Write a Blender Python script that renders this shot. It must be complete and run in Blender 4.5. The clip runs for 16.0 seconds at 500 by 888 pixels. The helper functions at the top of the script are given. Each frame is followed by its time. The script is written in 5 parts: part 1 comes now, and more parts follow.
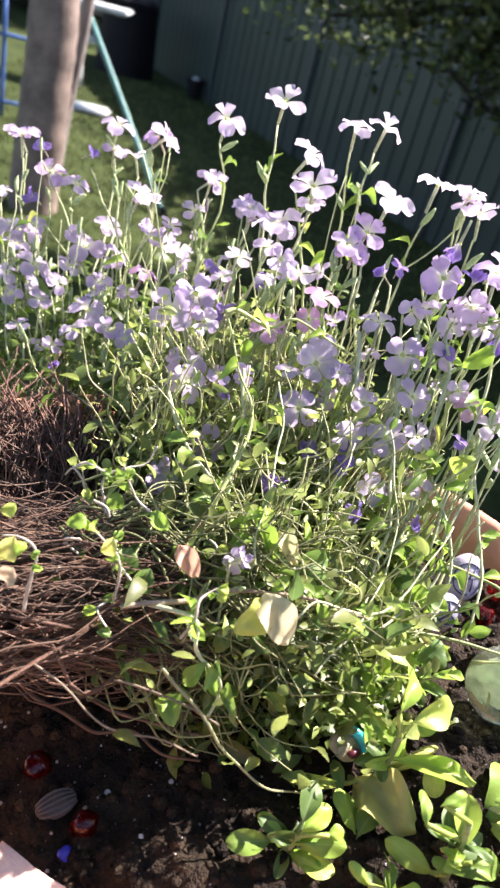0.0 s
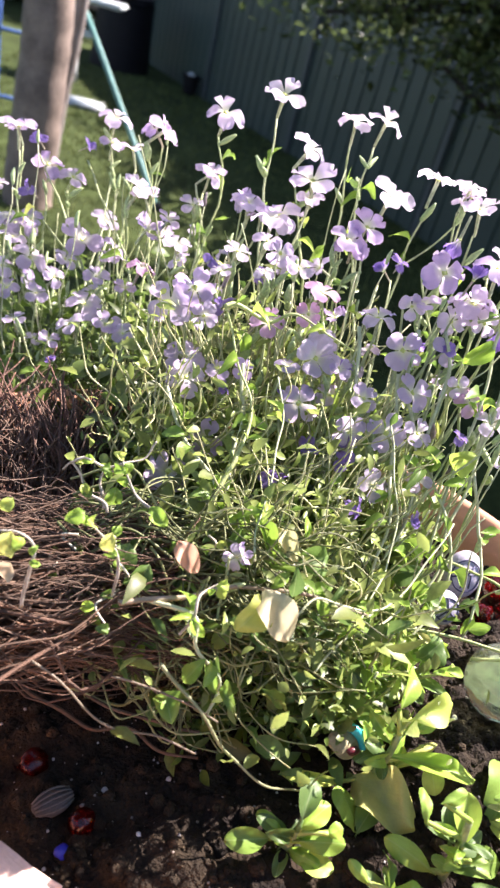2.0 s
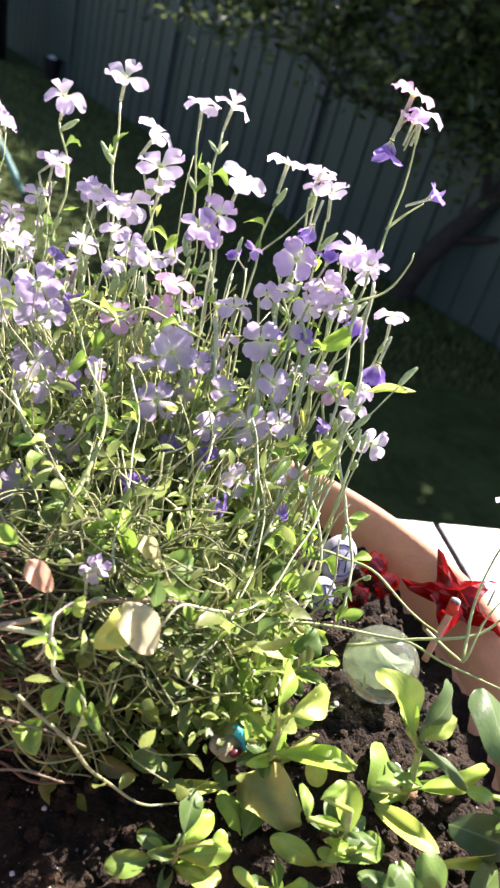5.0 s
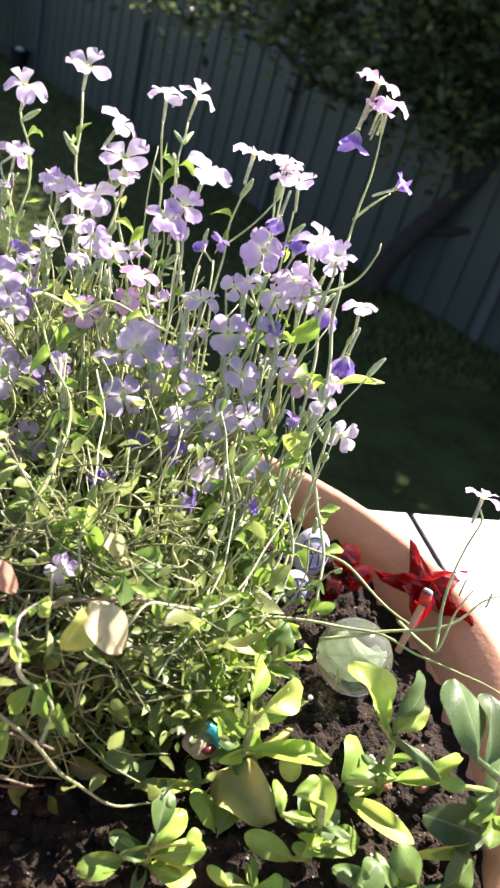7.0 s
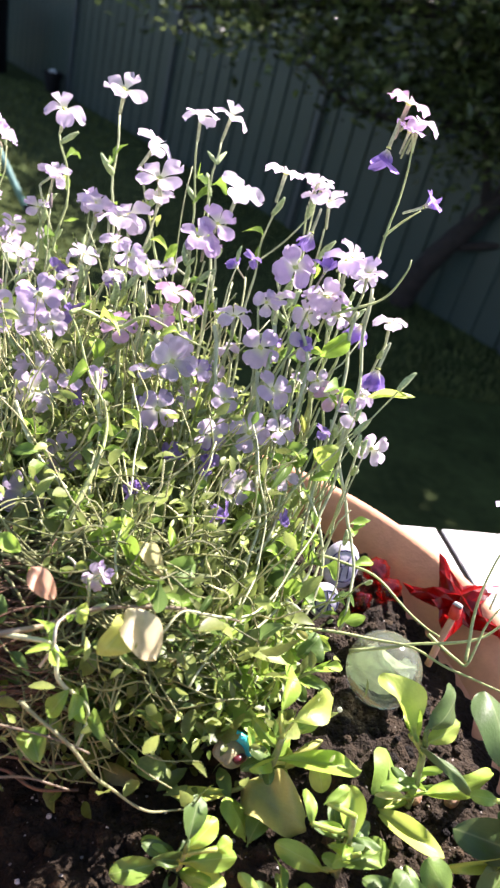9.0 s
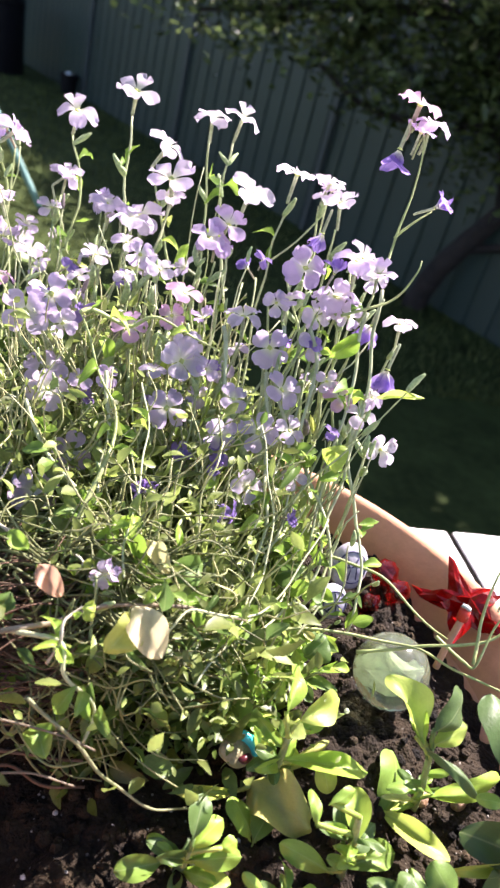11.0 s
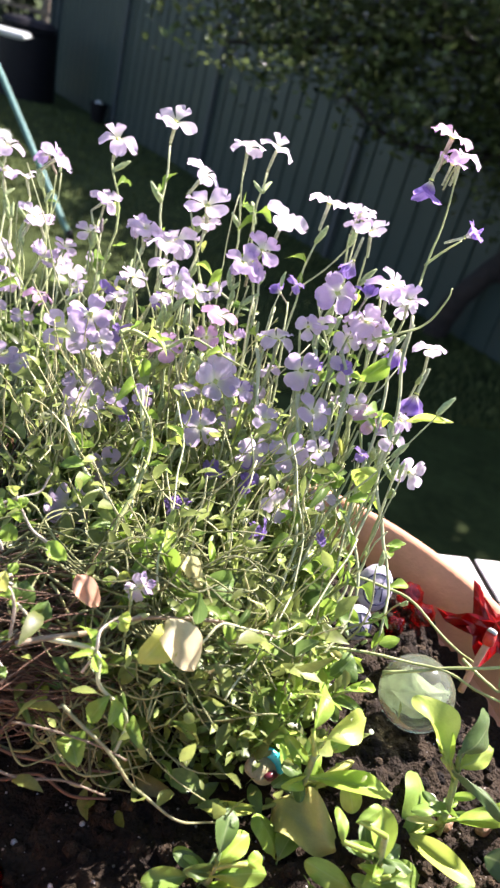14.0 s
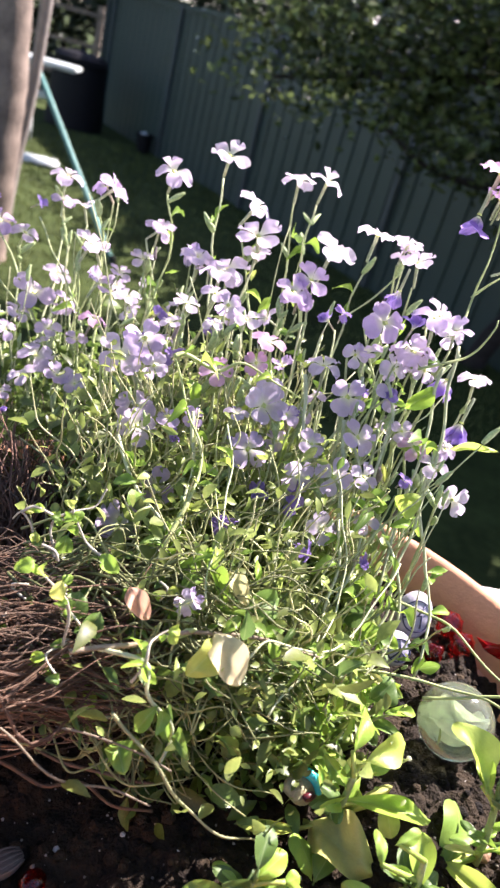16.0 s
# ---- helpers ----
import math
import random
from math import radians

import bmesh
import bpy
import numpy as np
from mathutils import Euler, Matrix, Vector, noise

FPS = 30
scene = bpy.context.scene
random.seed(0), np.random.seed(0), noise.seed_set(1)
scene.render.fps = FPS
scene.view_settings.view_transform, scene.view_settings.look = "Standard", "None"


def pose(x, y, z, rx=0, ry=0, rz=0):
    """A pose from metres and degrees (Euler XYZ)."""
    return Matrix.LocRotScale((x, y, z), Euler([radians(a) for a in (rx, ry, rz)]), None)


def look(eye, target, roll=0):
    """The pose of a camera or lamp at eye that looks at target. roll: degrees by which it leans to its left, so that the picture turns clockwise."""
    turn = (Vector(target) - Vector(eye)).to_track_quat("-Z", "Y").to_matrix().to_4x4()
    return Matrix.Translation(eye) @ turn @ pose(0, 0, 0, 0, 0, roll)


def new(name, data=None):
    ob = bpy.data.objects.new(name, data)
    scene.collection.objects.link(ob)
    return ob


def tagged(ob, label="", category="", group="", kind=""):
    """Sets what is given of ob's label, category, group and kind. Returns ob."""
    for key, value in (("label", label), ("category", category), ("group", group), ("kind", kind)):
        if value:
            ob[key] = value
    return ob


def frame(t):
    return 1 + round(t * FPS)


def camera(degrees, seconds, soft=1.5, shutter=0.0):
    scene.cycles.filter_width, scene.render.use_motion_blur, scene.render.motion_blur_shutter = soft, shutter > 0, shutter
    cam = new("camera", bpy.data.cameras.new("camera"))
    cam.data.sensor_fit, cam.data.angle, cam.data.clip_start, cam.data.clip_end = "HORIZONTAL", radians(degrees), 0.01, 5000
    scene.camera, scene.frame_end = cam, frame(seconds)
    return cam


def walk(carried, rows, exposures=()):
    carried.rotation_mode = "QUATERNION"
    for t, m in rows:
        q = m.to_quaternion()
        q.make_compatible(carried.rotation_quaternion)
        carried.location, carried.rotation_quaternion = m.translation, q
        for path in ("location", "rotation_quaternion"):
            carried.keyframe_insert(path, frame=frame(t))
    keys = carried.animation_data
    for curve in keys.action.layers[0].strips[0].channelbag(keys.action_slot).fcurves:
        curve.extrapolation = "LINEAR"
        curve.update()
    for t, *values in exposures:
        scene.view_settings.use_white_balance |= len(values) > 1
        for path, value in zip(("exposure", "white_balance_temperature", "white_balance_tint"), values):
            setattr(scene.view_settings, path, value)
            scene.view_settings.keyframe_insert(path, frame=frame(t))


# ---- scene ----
cam = camera(38.2, 16.0, soft=2.4)
cam.data.dof.use_dof, cam.data.dof.focus_distance, cam.data.dof.aperture_fstop = True, 0.35, 21.0
METRES, EYE, TILT, LEAN, TURN = 0.08, 1.5, -33.0, -13.0, 0.0
ROWS = [
    (0.0, 0.0, 0.0, 0.0, 0.0, 0.0, -0.0),
    (0.5, 0.0319, 0.0112, -0.0029, -0.14, -0.17, 0.14),
    (1.0, -0.0012, 0.0085, -0.0103, -0.12, -0.18, -0.03),
    (1.5, -0.0054, 0.0331, -0.0132, -0.52, -0.09, -0.08),
    (2.0, -0.03, 0.0333, -0.0091, -0.47, -0.24, -0.22),
    (2.5, -0.0079, 0.0138, 0.0077, -0.62, 0.15, 0.17),
    (3.0, 0.0199, 0.0298, 0.0142, -2.67, 0.64, 0.69),
    (3.5, 0.0895, 0.1056, 0.0193, -4.94, -0.53, 1.96),
    (4.0, 0.156, 0.156, 0.0409, -8.22, -1.24, 3.45),
    (4.5, 0.1486, 0.1488, 0.0348, -8.44, -1.31, 3.33),
    (5.0, 0.1718, 0.1684, 0.042, -8.94, -1.48, 3.74),
    (7.5, 0.2241, 0.208, 0.0397, -10.91, -2.17, 4.6),
    (8.0, 0.1858, 0.1818, 0.0366, -10.29, -1.49, 4.4),
    (8.5, 0.1776, 0.1506, 0.0386, -9.31, -0.94, 4.32),
    (11.0, 0.1996, 0.1327, 0.0203, -7.74, -0.58, 3.91),
    (11.5, 0.1561, 0.1429, -0.0015, -6.77, -0.64, 3.23),
    (12.0, 0.1242, 0.1248, -0.0141, -5.29, -0.27, 2.56),
    (12.5, 0.0871, 0.1011, -0.013, -4.98, 0.12, 2.22),
    (13.0, 0.0791, 0.0768, -0.0125, -5.47, 0.89, 2.19),
    (13.5, 0.1121, 0.0629, -0.0019, -6.16, 1.34, 2.75),
    (14.0, 0.1083, 0.0546, -0.0047, -6.33, 1.44, 2.7),
    (14.5, 0.0876, 0.0629, -0.0104, -6.19, 1.14, 2.43),
    (15.0, 0.0556, -0.0033, -0.0212, -4.75, 2.61, 1.62),
    (15.5, 0.0291, -0.0459, -0.0245, -4.83, 3.68, 1.24),
    (16.0, 0.0125, -0.0513, -0.0279, -3.79, 3.61, 0.94),
]
walk(cam, [(t, pose(0, 0, EYE, TILT, LEAN, TURN) @ pose(METRES * x, METRES * y, METRES * z, 90 + pitch, roll, yaw)) for t, x, y, z, yaw, pitch, roll in ROWS],
     exposures=[(0.0, 2.27, 6440, 26), (16.0, 2.27, 6440, 26)])

# ---- light: a clear sky and a sun beyond the fence, to the right ----
SUN_AZ, SUN_EL = 57.0, 46.0          # degrees east of the way ahead; degrees up
world = bpy.data.worlds.new("sky")
scene.world = world
world.use_nodes = True
wn = world.node_tree.nodes
sky = wn.new("ShaderNodeTexSky")
sky.sky_type, sky.sun_disc = "NISHITA", False
sky.sun_elevation, sky.sun_rotation = radians(SUN_EL), radians(SUN_AZ)
world.node_tree.links.new(sky.outputs[0], wn["Background"].inputs[0])
wn["Background"].inputs[1].default_value = 0.060
sun = new("sun", bpy.data.lights.new("sun", "SUN"))
sun.data.energy, sun.data.angle, sun.data.color = 4.6, radians(0.53), (1.0, 0.945, 0.865)
SUN_WAY = Vector((math.sin(radians(SUN_AZ)) * math.cos(radians(SUN_EL)), math.cos(radians(SUN_AZ)) * math.cos(radians(SUN_EL)), math.sin(radians(SUN_EL))))
sun.matrix_world = look(SUN_WAY * 30, (0, 0, 0))

rng = random.Random(7)


# ---- materials ----
def mat(name, col, rough=0.6, metal=0.0, vary=0.25, scale=40.0, bump=0.0, bscale=None, col2=None, trans=0.0, tint=False, island=0.0, spec=0.5, transmission=0.0, ior=1.45, coat=0.0, veins=False, throat=False):
    """A procedural surface: a base colour varied at two scales, relief, and light passing through thin leaves."""
    m = bpy.data.materials.new(name)
    m.use_nodes = True
    nt = m.node_tree
    n, ln = nt.nodes, nt.links
    b = n["Principled BSDF"]
    b.inputs["Roughness"].default_value, b.inputs["Metallic"].default_value = rough, metal
    b.inputs["Specular IOR Level"].default_value, b.inputs["IOR"].default_value = spec, ior
    b.inputs["Transmission Weight"].default_value, b.inputs["Coat Weight"].default_value = transmission, coat
    co = n.new("ShaderNodeTexCoord")
    big, fine = n.new("ShaderNodeTexNoise"), n.new("ShaderNodeTexNoise")
    big.inputs["Scale"].default_value, fine.inputs["Scale"].default_value = scale, scale * 7.3
    big.inputs["Detail"].default_value, fine.inputs["Detail"].default_value = 4, 5
    for tx in (big, fine):
        ln.new(co.outputs["Object"], tx.inputs["Vector"])
    mixf = n.new("ShaderNodeMath")
    mixf.operation = "MULTIPLY_ADD"
    ln.new(fine.outputs[0], mixf.inputs[0])
    mixf.inputs[1].default_value = 0.45
    ln.new(big.outputs[0], mixf.inputs[2])
    ramp = n.new("ShaderNodeMapRange")
    ramp.inputs[1].default_value, ramp.inputs[2].default_value = 0.45, 1.0
    ln.new(mixf.outputs[0], ramp.inputs[0])
    dark = n.new("ShaderNodeMix")
    dark.data_type = "RGBA"
    c2 = col2 or tuple(max(0.0, c * (1 - 1.6 * vary)) for c in col)
    dark.inputs[6].default_value, dark.inputs[7].default_value = (*c2, 1), (*[min(1, c * (1 + 0.5 * vary)) for c in col], 1)
    ln.new(ramp.outputs[0], dark.inputs[0])
    out = dark.outputs[2]
    if tint:
        info, mul = n.new("ShaderNodeObjectInfo"), n.new("ShaderNodeMix")
        mul.data_type, mul.blend_type = "RGBA", "MULTIPLY"
        mul.inputs[0].default_value = 1
        ln.new(out, mul.inputs[6]), ln.new(info.outputs["Color"], mul.inputs[7])
        out = mul.outputs[2]
    if throat:                                           # petals pale to a greenish white at the throat
        sx_, rg_, pl_ = n.new("ShaderNodeSeparateXYZ"), n.new("ShaderNodeMapRange"), n.new("ShaderNodeMix")
        ln.new(co.outputs["Object"], sx_.inputs[0]), ln.new(sx_.outputs[0], rg_.inputs[0])
        rg_.inputs[1].default_value, rg_.inputs[2].default_value, rg_.inputs[3].default_value, rg_.inputs[4].default_value = 0.06, 0.24, 0.85, 0.0
        pl_.data_type = "RGBA"
        pl_.inputs[7].default_value = (0.86, 0.88, 0.62, 1)
        ln.new(rg_.outputs[0], pl_.inputs[0]), ln.new(out, pl_.inputs[6])
        out = pl_.outputs[2]
    if veins:                                            # a pale midrib, on leaves one unit long
        sep = n.new("ShaderNodeSeparateXYZ")
        ln.new(co.outputs["Object"], sep.inputs[0])
        ab, rib = n.new("ShaderNodeMath"), n.new("ShaderNodeMapRange")
        ab.operation = "ABSOLUTE"
        ln.new(sep.outputs[1], ab.inputs[0]), ln.new(ab.outputs[0], rib.inputs[0])
        rib.inputs[1].default_value, rib.inputs[2].default_value, rib.inputs[3].default_value, rib.inputs[4].default_value = 0.004, 0.035, 0.16, 0.0
        pale = n.new("ShaderNodeMix")
        pale.data_type = "RGBA"
        pale.inputs[7].default_value = (0.62, 0.68, 0.36, 1)
        ln.new(rib.outputs[0], pale.inputs[0]), ln.new(out, pale.inputs[6])
        out = pale.outputs[2]
    if island:
        geo, hsv, rg = n.new("ShaderNodeNewGeometry"), n.new("ShaderNodeHueSaturation"), n.new("ShaderNodeMapRange")
        rg.inputs[3].default_value, rg.inputs[4].default_value = 1 - island, 1 + island
        ln.new(geo.outputs["Random Per Island"], rg.inputs[0])
        ln.new(rg.outputs[0], hsv.inputs["Value"]), ln.new(out, hsv.inputs["Color"])
        out = hsv.outputs[0]
    ln.new(out, b.inputs["Base Color"])
    if bump:
        bp, bt = n.new("ShaderNodeBump"), n.new("ShaderNodeTexNoise")
        bt.inputs["Scale"].default_value, bt.inputs["Detail"].default_value = bscale or scale * 6, 6
        ln.new(co.outputs["Object"], bt.inputs["Vector"])
        bp.inputs["Strength"].default_value, bp.inputs["Distance"].default_value = min(1.0, bump), 0.004
        ln.new(bt.outputs[0], bp.inputs["Height"]), ln.new(bp.outputs[0], b.inputs["Normal"])
    if trans:
        tr, mx = n.new("ShaderNodeBsdfTranslucent"), n.new("ShaderNodeMixShader")
        ln.new(out, tr.inputs[0])
        mx.inputs[0].default_value = trans
        ln.new(b.outputs[0], mx.inputs[1]), ln.new(tr.outputs[0], mx.inputs[2])
        ln.new(mx.outputs[0], n["Material Output"].inputs[0])
    return m


PETAL = mat("petal", (0.99, 0.99, 0.99), 0.6, vary=0.07, scale=4, trans=0.68, tint=True, bump=0.10, bscale=14, throat=True)
EYE_GREEN = mat("flower_eye", (0.72, 0.78, 0.25), 0.5, vary=0.15, scale=12, trans=0.2)
CALYX = mat("calyx", (0.46, 0.50, 0.30), 0.6, vary=0.35, scale=9, trans=0.15, tint=True)
LEAF = mat("leaf", (1.0, 1.0, 1.0), 0.42, vary=0.14, scale=4, trans=0.48, tint=True, bump=0.14, bscale=26, spec=0.45, veins=True)
LEAF_THICK = mat("seedling_leaf", (1.0, 1.0, 1.0), 0.45, vary=0.16, scale=4, trans=0.38, tint=True, bump=0.12, bscale=20, spec=0.5, veins=True)
STEM = mat("stem", (1.0, 1.0, 1.0), 0.55, vary=0.3, scale=160, tint=True, bump=0.2, bscale=900, trans=0.12)
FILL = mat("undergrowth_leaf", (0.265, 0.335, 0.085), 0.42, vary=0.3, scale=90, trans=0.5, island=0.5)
# the undergrowth leaf again, darkened to carry the shade inside the plants
FILL_SHADED = mat("shaded_leaf", (0.13, 0.20, 0.038), 0.40, vary=0.3, scale=90, trans=0.45, island=0.5)
FINE_STEM = mat("fine_stem", (0.46, 0.45, 0.22), 0.55, vary=0.25, scale=120, island=0.35)
DRY = mat("dry_stem", (0.138, 0.085, 0.050), 0.75, vary=0.4, scale=120, bump=0.4, bscale=1200, tint=True)
DRY_FINE = mat("fine_dry_stem", (0.112, 0.069, 0.042), 0.75, vary=0.35, scale=120, island=0.45)
SOIL = mat("soil", (0.034, 0.0235, 0.0125), 0.85, vary=0.5, scale=60, bump=1.0, bscale=520, col2=(0.007, 0.005, 0.004), spec=0.22)
CLOD = mat("clod", (0.037, 0.0255, 0.0135), 0.85, spec=0.25, vary=0.5, scale=120, bump=1.0, bscale=700, island=0.85)
GRIT = mat("grit", (0.36, 0.32, 0.27), 0.7, vary=0.4, scale=200, island=0.6)
PERLITE = mat("perlite", (0.62, 0.60, 0.55), 0.8, vary=0.3, scale=300, bump=0.6, bscale=900, island=0.5)
TERRA = mat("terracotta", (0.60, 0.30, 0.17), 0.8, vary=0.16, scale=22, bump=0.10, bscale=420)
# terracotta paled to carry the sunlight on the near rim
SUNLIT_TERRA = mat("sunlit_terracotta", (0.72, 0.50, 0.38), 0.8, vary=0.15, scale=60, bump=0.3, bscale=500)
WHITE_SLAB = mat("white_slab", (0.80, 0.79, 0.76), 0.55, vary=0.06, scale=14, bump=0.12, bscale=240)
RENDERED = mat("rendered_wall", (0.62, 0.58, 0.52), 0.85, vary=0.15, scale=6, bump=0.5, bscale=120)
JOINT = mat("joint", (0.012, 0.011, 0.010), 1.0, vary=0.3, scale=60, spec=0.0)
RED_GLASS = mat("red_glass", (0.60, 0.016, 0.010), 0.06, vary=0.5, scale=90, transmission=0.9, ior=1.45)
RED_PLASTIC = mat("red_plastic", (0.30, 0.006, 0.004), 0.12, vary=0.45, scale=60, trans=0.45, bump=0.1, bscale=150)
CLEAR = mat("clear_glass", (0.84, 0.98, 0.68), 0.06, vary=0.12, scale=90, transmission=0.93, ior=1.45, bump=0.2, bscale=110)
SWIRL = mat("glass_swirl", (0.80, 0.86, 0.72), 0.3, vary=0.3, scale=260, trans=0.6)
BLUE_GLASS = mat("blue_glass", (0.06, 0.07, 0.62), 0.1, vary=0.1, scale=60, transmission=0.4)
CREAM = mat("cream_pebble", (0.38, 0.34, 0.19), 0.6, vary=0.3, scale=120, bump=0.3, bscale=500)
MAROON = mat("maroon_paint", (0.10, 0.012, 0.02), 0.35, vary=0.3, scale=200)
TEAL = mat("turquoise_paint", (0.03, 0.46, 0.52), 0.25, vary=0.25, scale=120)
PEBBLE = mat("rune_pebble", (0.40, 0.38, 0.45), 0.5, vary=0.3, scale=90, bump=0.15, bscale=300)
INK = mat("dark_ink", (0.035, 0.035, 0.09), 0.6, vary=0.2, scale=200)
SHELL = mat("shell", (0.07, 0.066, 0.062), 0.5, vary=0.3, scale=140)
SHELL_RIB = mat("shell_rib", (0.12, 0.115, 0.105), 0.5, vary=0.3, scale=140)
RED_SOFT = mat("soft_red_plastic", (0.60, 0.06, 0.035), 0.4, vary=0.15, scale=90, trans=0.3)
WOODSTICK = mat("stake", (0.50, 0.27, 0.16), 0.7, vary=0.2, scale=120)
LAWN = mat("lawn", (0.043, 0.062, 0.018), 0.9, spec=0.1, vary=0.4, scale=3.0, bump=0.8, bscale=60)
BLADE = mat("grass_blade", (0.112, 0.142, 0.048), 0.65, spec=0.12, vary=0.3, scale=4, trans=0.35, island=0.4)
FENCE = mat("fence_sheet", (0.031, 0.053, 0.045), 0.45, vary=0.08, scale=2.0, bump=0.05, bscale=40)
FENCE_POST = mat("fence_post", (0.048, 0.064, 0.066), 0.5, vary=0.12, scale=5)
BARK = mat("bark", (0.21, 0.165, 0.13), 0.9, vary=0.4, scale=9, bump=1.0, bscale=45)
PALE_BARK = mat("pale_bark", (0.24, 0.215, 0.19), 0.85, vary=0.25, scale=8, bump=0.6, bscale=50)
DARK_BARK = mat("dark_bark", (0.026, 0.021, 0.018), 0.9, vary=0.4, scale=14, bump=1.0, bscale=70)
TREE_LEAF = mat("tree_leaf", (0.088, 0.122, 0.042), 0.20, vary=0.3, scale=6, trans=0.42, island=0.7, spec=0.6)
HEDGE_LEAF = mat("hedge_leaf", (0.03, 0.045, 0.018), 0.6, vary=0.3, scale=3, trans=0.05, island=0.5)
BLACK = mat("black_plastic", (0.007, 0.007, 0.009), 0.6, vary=0.2, scale=12, spec=0.2)
GREEN_POLE = mat("green_paint", (0.10, 0.24, 0.21), 0.6, vary=0.12, scale=20)
BLUE_POLE = mat("blue_paint", (0.06, 0.13, 0.33), 0.4, vary=0.12, scale=20)
PALE_PLASTIC = mat("pale_plastic", (0.45, 0.50, 0.48), 0.45, vary=0.12, scale=12)


# ---- builders ----
def mesh_of(name, verts, faces, material, smooth=True):
    me = bpy.data.meshes.new(name)
    me.from_pydata([tuple(v) for v in verts], [], faces)
    me.materials.append(material)
    if smooth:
        me.polygons.foreach_set("use_smooth", [True] * len(me.polygons))
    me.update()
    return me


def thing(name, at, label, category, group="", kind=""):
    ob = new(name)
    ob.location = at
    ob.empty_display_size = 0.02
    return tagged(ob, label, category, group, kind)


def under(ob, parent, world_m):
    """Parents ob, with its place in the world given."""
    ob.parent = parent
    up = parent
    m = Matrix.Identity(4)
    while up:
        m = up.matrix_basis @ m
        up = up.parent
    ob.matrix_basis = m.inverted() @ world_m
    return ob


def part(name, bm, material, parent, label="", smooth=False, place=None):
    """Links a bmesh, or a mesh, as one mesh object under a thing or a part."""
    if isinstance(bm, bmesh.types.BMesh):
        me = bpy.data.meshes.new(name)
        bm.to_mesh(me)
        bm.free()
        me.materials.append(material)
        if smooth:
            me.polygons.foreach_set("use_smooth", [True] * len(me.polygons))
    else:
        me = bm
    ob = new(name, me)
    if parent:
        under(ob, parent, place or Matrix.Identity(4))
    elif place:
        ob.matrix_basis = place
    if label:
        ob["label"] = label
    return ob


def box(x0, y0, z0, x1, y1, z1, bevel=0.0, seg=2):
    bm = bmesh.new()
    bmesh.ops.create_cube(bm, size=1)
    for v in bm.verts:
        v.co = Vector(((x0 + x1) / 2 + v.co.x * (x1 - x0), (y0 + y1) / 2 + v.co.y * (y1 - y0), (z0 + z1) / 2 + v.co.z * (z1 - z0)))
    if bevel:
        bmesh.ops.bevel(bm, geom=bm.edges[:], offset=bevel, segments=seg, affect="EDGES")
    return bm


def lathe(profile, seg=72, wobble=0.0):
    bm = bmesh.new()
    rings = []
    for r, z in profile:
        ring = []
        for i in range(seg):
            a = 2 * math.pi * i / seg
            k = 1 + wobble * noise.noise((3 * math.cos(a), 3 * math.sin(a), 20 * z))
            ring.append(bm.verts.new((r * k * math.cos(a), r * k * math.sin(a), z)))
        rings.append(ring)
    for a, b in zip(rings, rings[1:]):
        for i in range(seg):
            bm.faces.new((a[i], a[(i + 1) % seg], b[(i + 1) % seg], b[i]))
    bm.faces.new(rings[0][::-1])
    bm.faces.new(rings[-1])
    bmesh.ops.recalc_face_normals(bm, faces=bm.faces[:])
    return bm


def spline(ctrl, steps=6):
    """A smooth run of points through the control points."""
    p = [Vector(c) for c in ctrl]
    p = [2 * p[0] - p[1]] + p + [2 * p[-1] - p[-2]]
    run = []
    for i in range(1, len(p) - 2):
        for k in range(steps):
            t = k / steps
            a, b, c, d = p[i - 1:i + 3]
            run.append(0.5 * ((2 * b) + (c - a) * t + (2 * a - 5 * b + 4 * c - d) * t * t + (3 * b - a - 3 * c + d) * t ** 3))
    run.append(p[-2])
    return run


def tube_data(run, r0, r1, sides=6, knobs=0.0, base=0):
    verts, faces = [], []
    run = [c + Vector((noise.noise(c * 38), noise.noise(c * 38 + Vector((9, 0, 0))), 0.5 * noise.noise(c * 45))) * 0.0034 for c in run] if knobs > 0.1 and r0 < 0.004 else run
    side = Vector((0.3, 0.9, 0.2))
    for i, c in enumerate(run):
        d = (run[min(i + 1, len(run) - 1)] - run[max(i - 1, 0)]).normalized()
        u = (side - d * side.dot(d)).normalized()
        v = d.cross(u)
        side = u
        r = r0 + (r1 - r0) * i / (len(run) - 1)
        r *= 1 + knobs * noise.noise(c * 90)
        for k in range(sides):
            a = 2 * math.pi * k / sides
            verts.append(c + u * (r * math.cos(a)) + v * (r * math.sin(a)))
    n = len(run)
    for i in range(n - 1):
        for k in range(sides):
            a, b = i * sides + k, i * sides + (k + 1) % sides
            faces.append((base + a, base + b, base + b + sides, base + a + sides))
    faces.append(tuple(base + k for k in range(sides))[::-1])
    faces.append(tuple(base + (n - 1) * sides + k for k in range(sides)))
    return verts, faces


def tube(name, run, r0, r1, material, parent, label="", sides=6, colour=None, knobs=0.0):
    v, f = tube_data(run, r0, r1, sides, knobs)
    ob = part(name, mesh_of(name, v, f, material), material, parent, label)
    if colour:
        ob.color = (*colour, 1)
    return ob


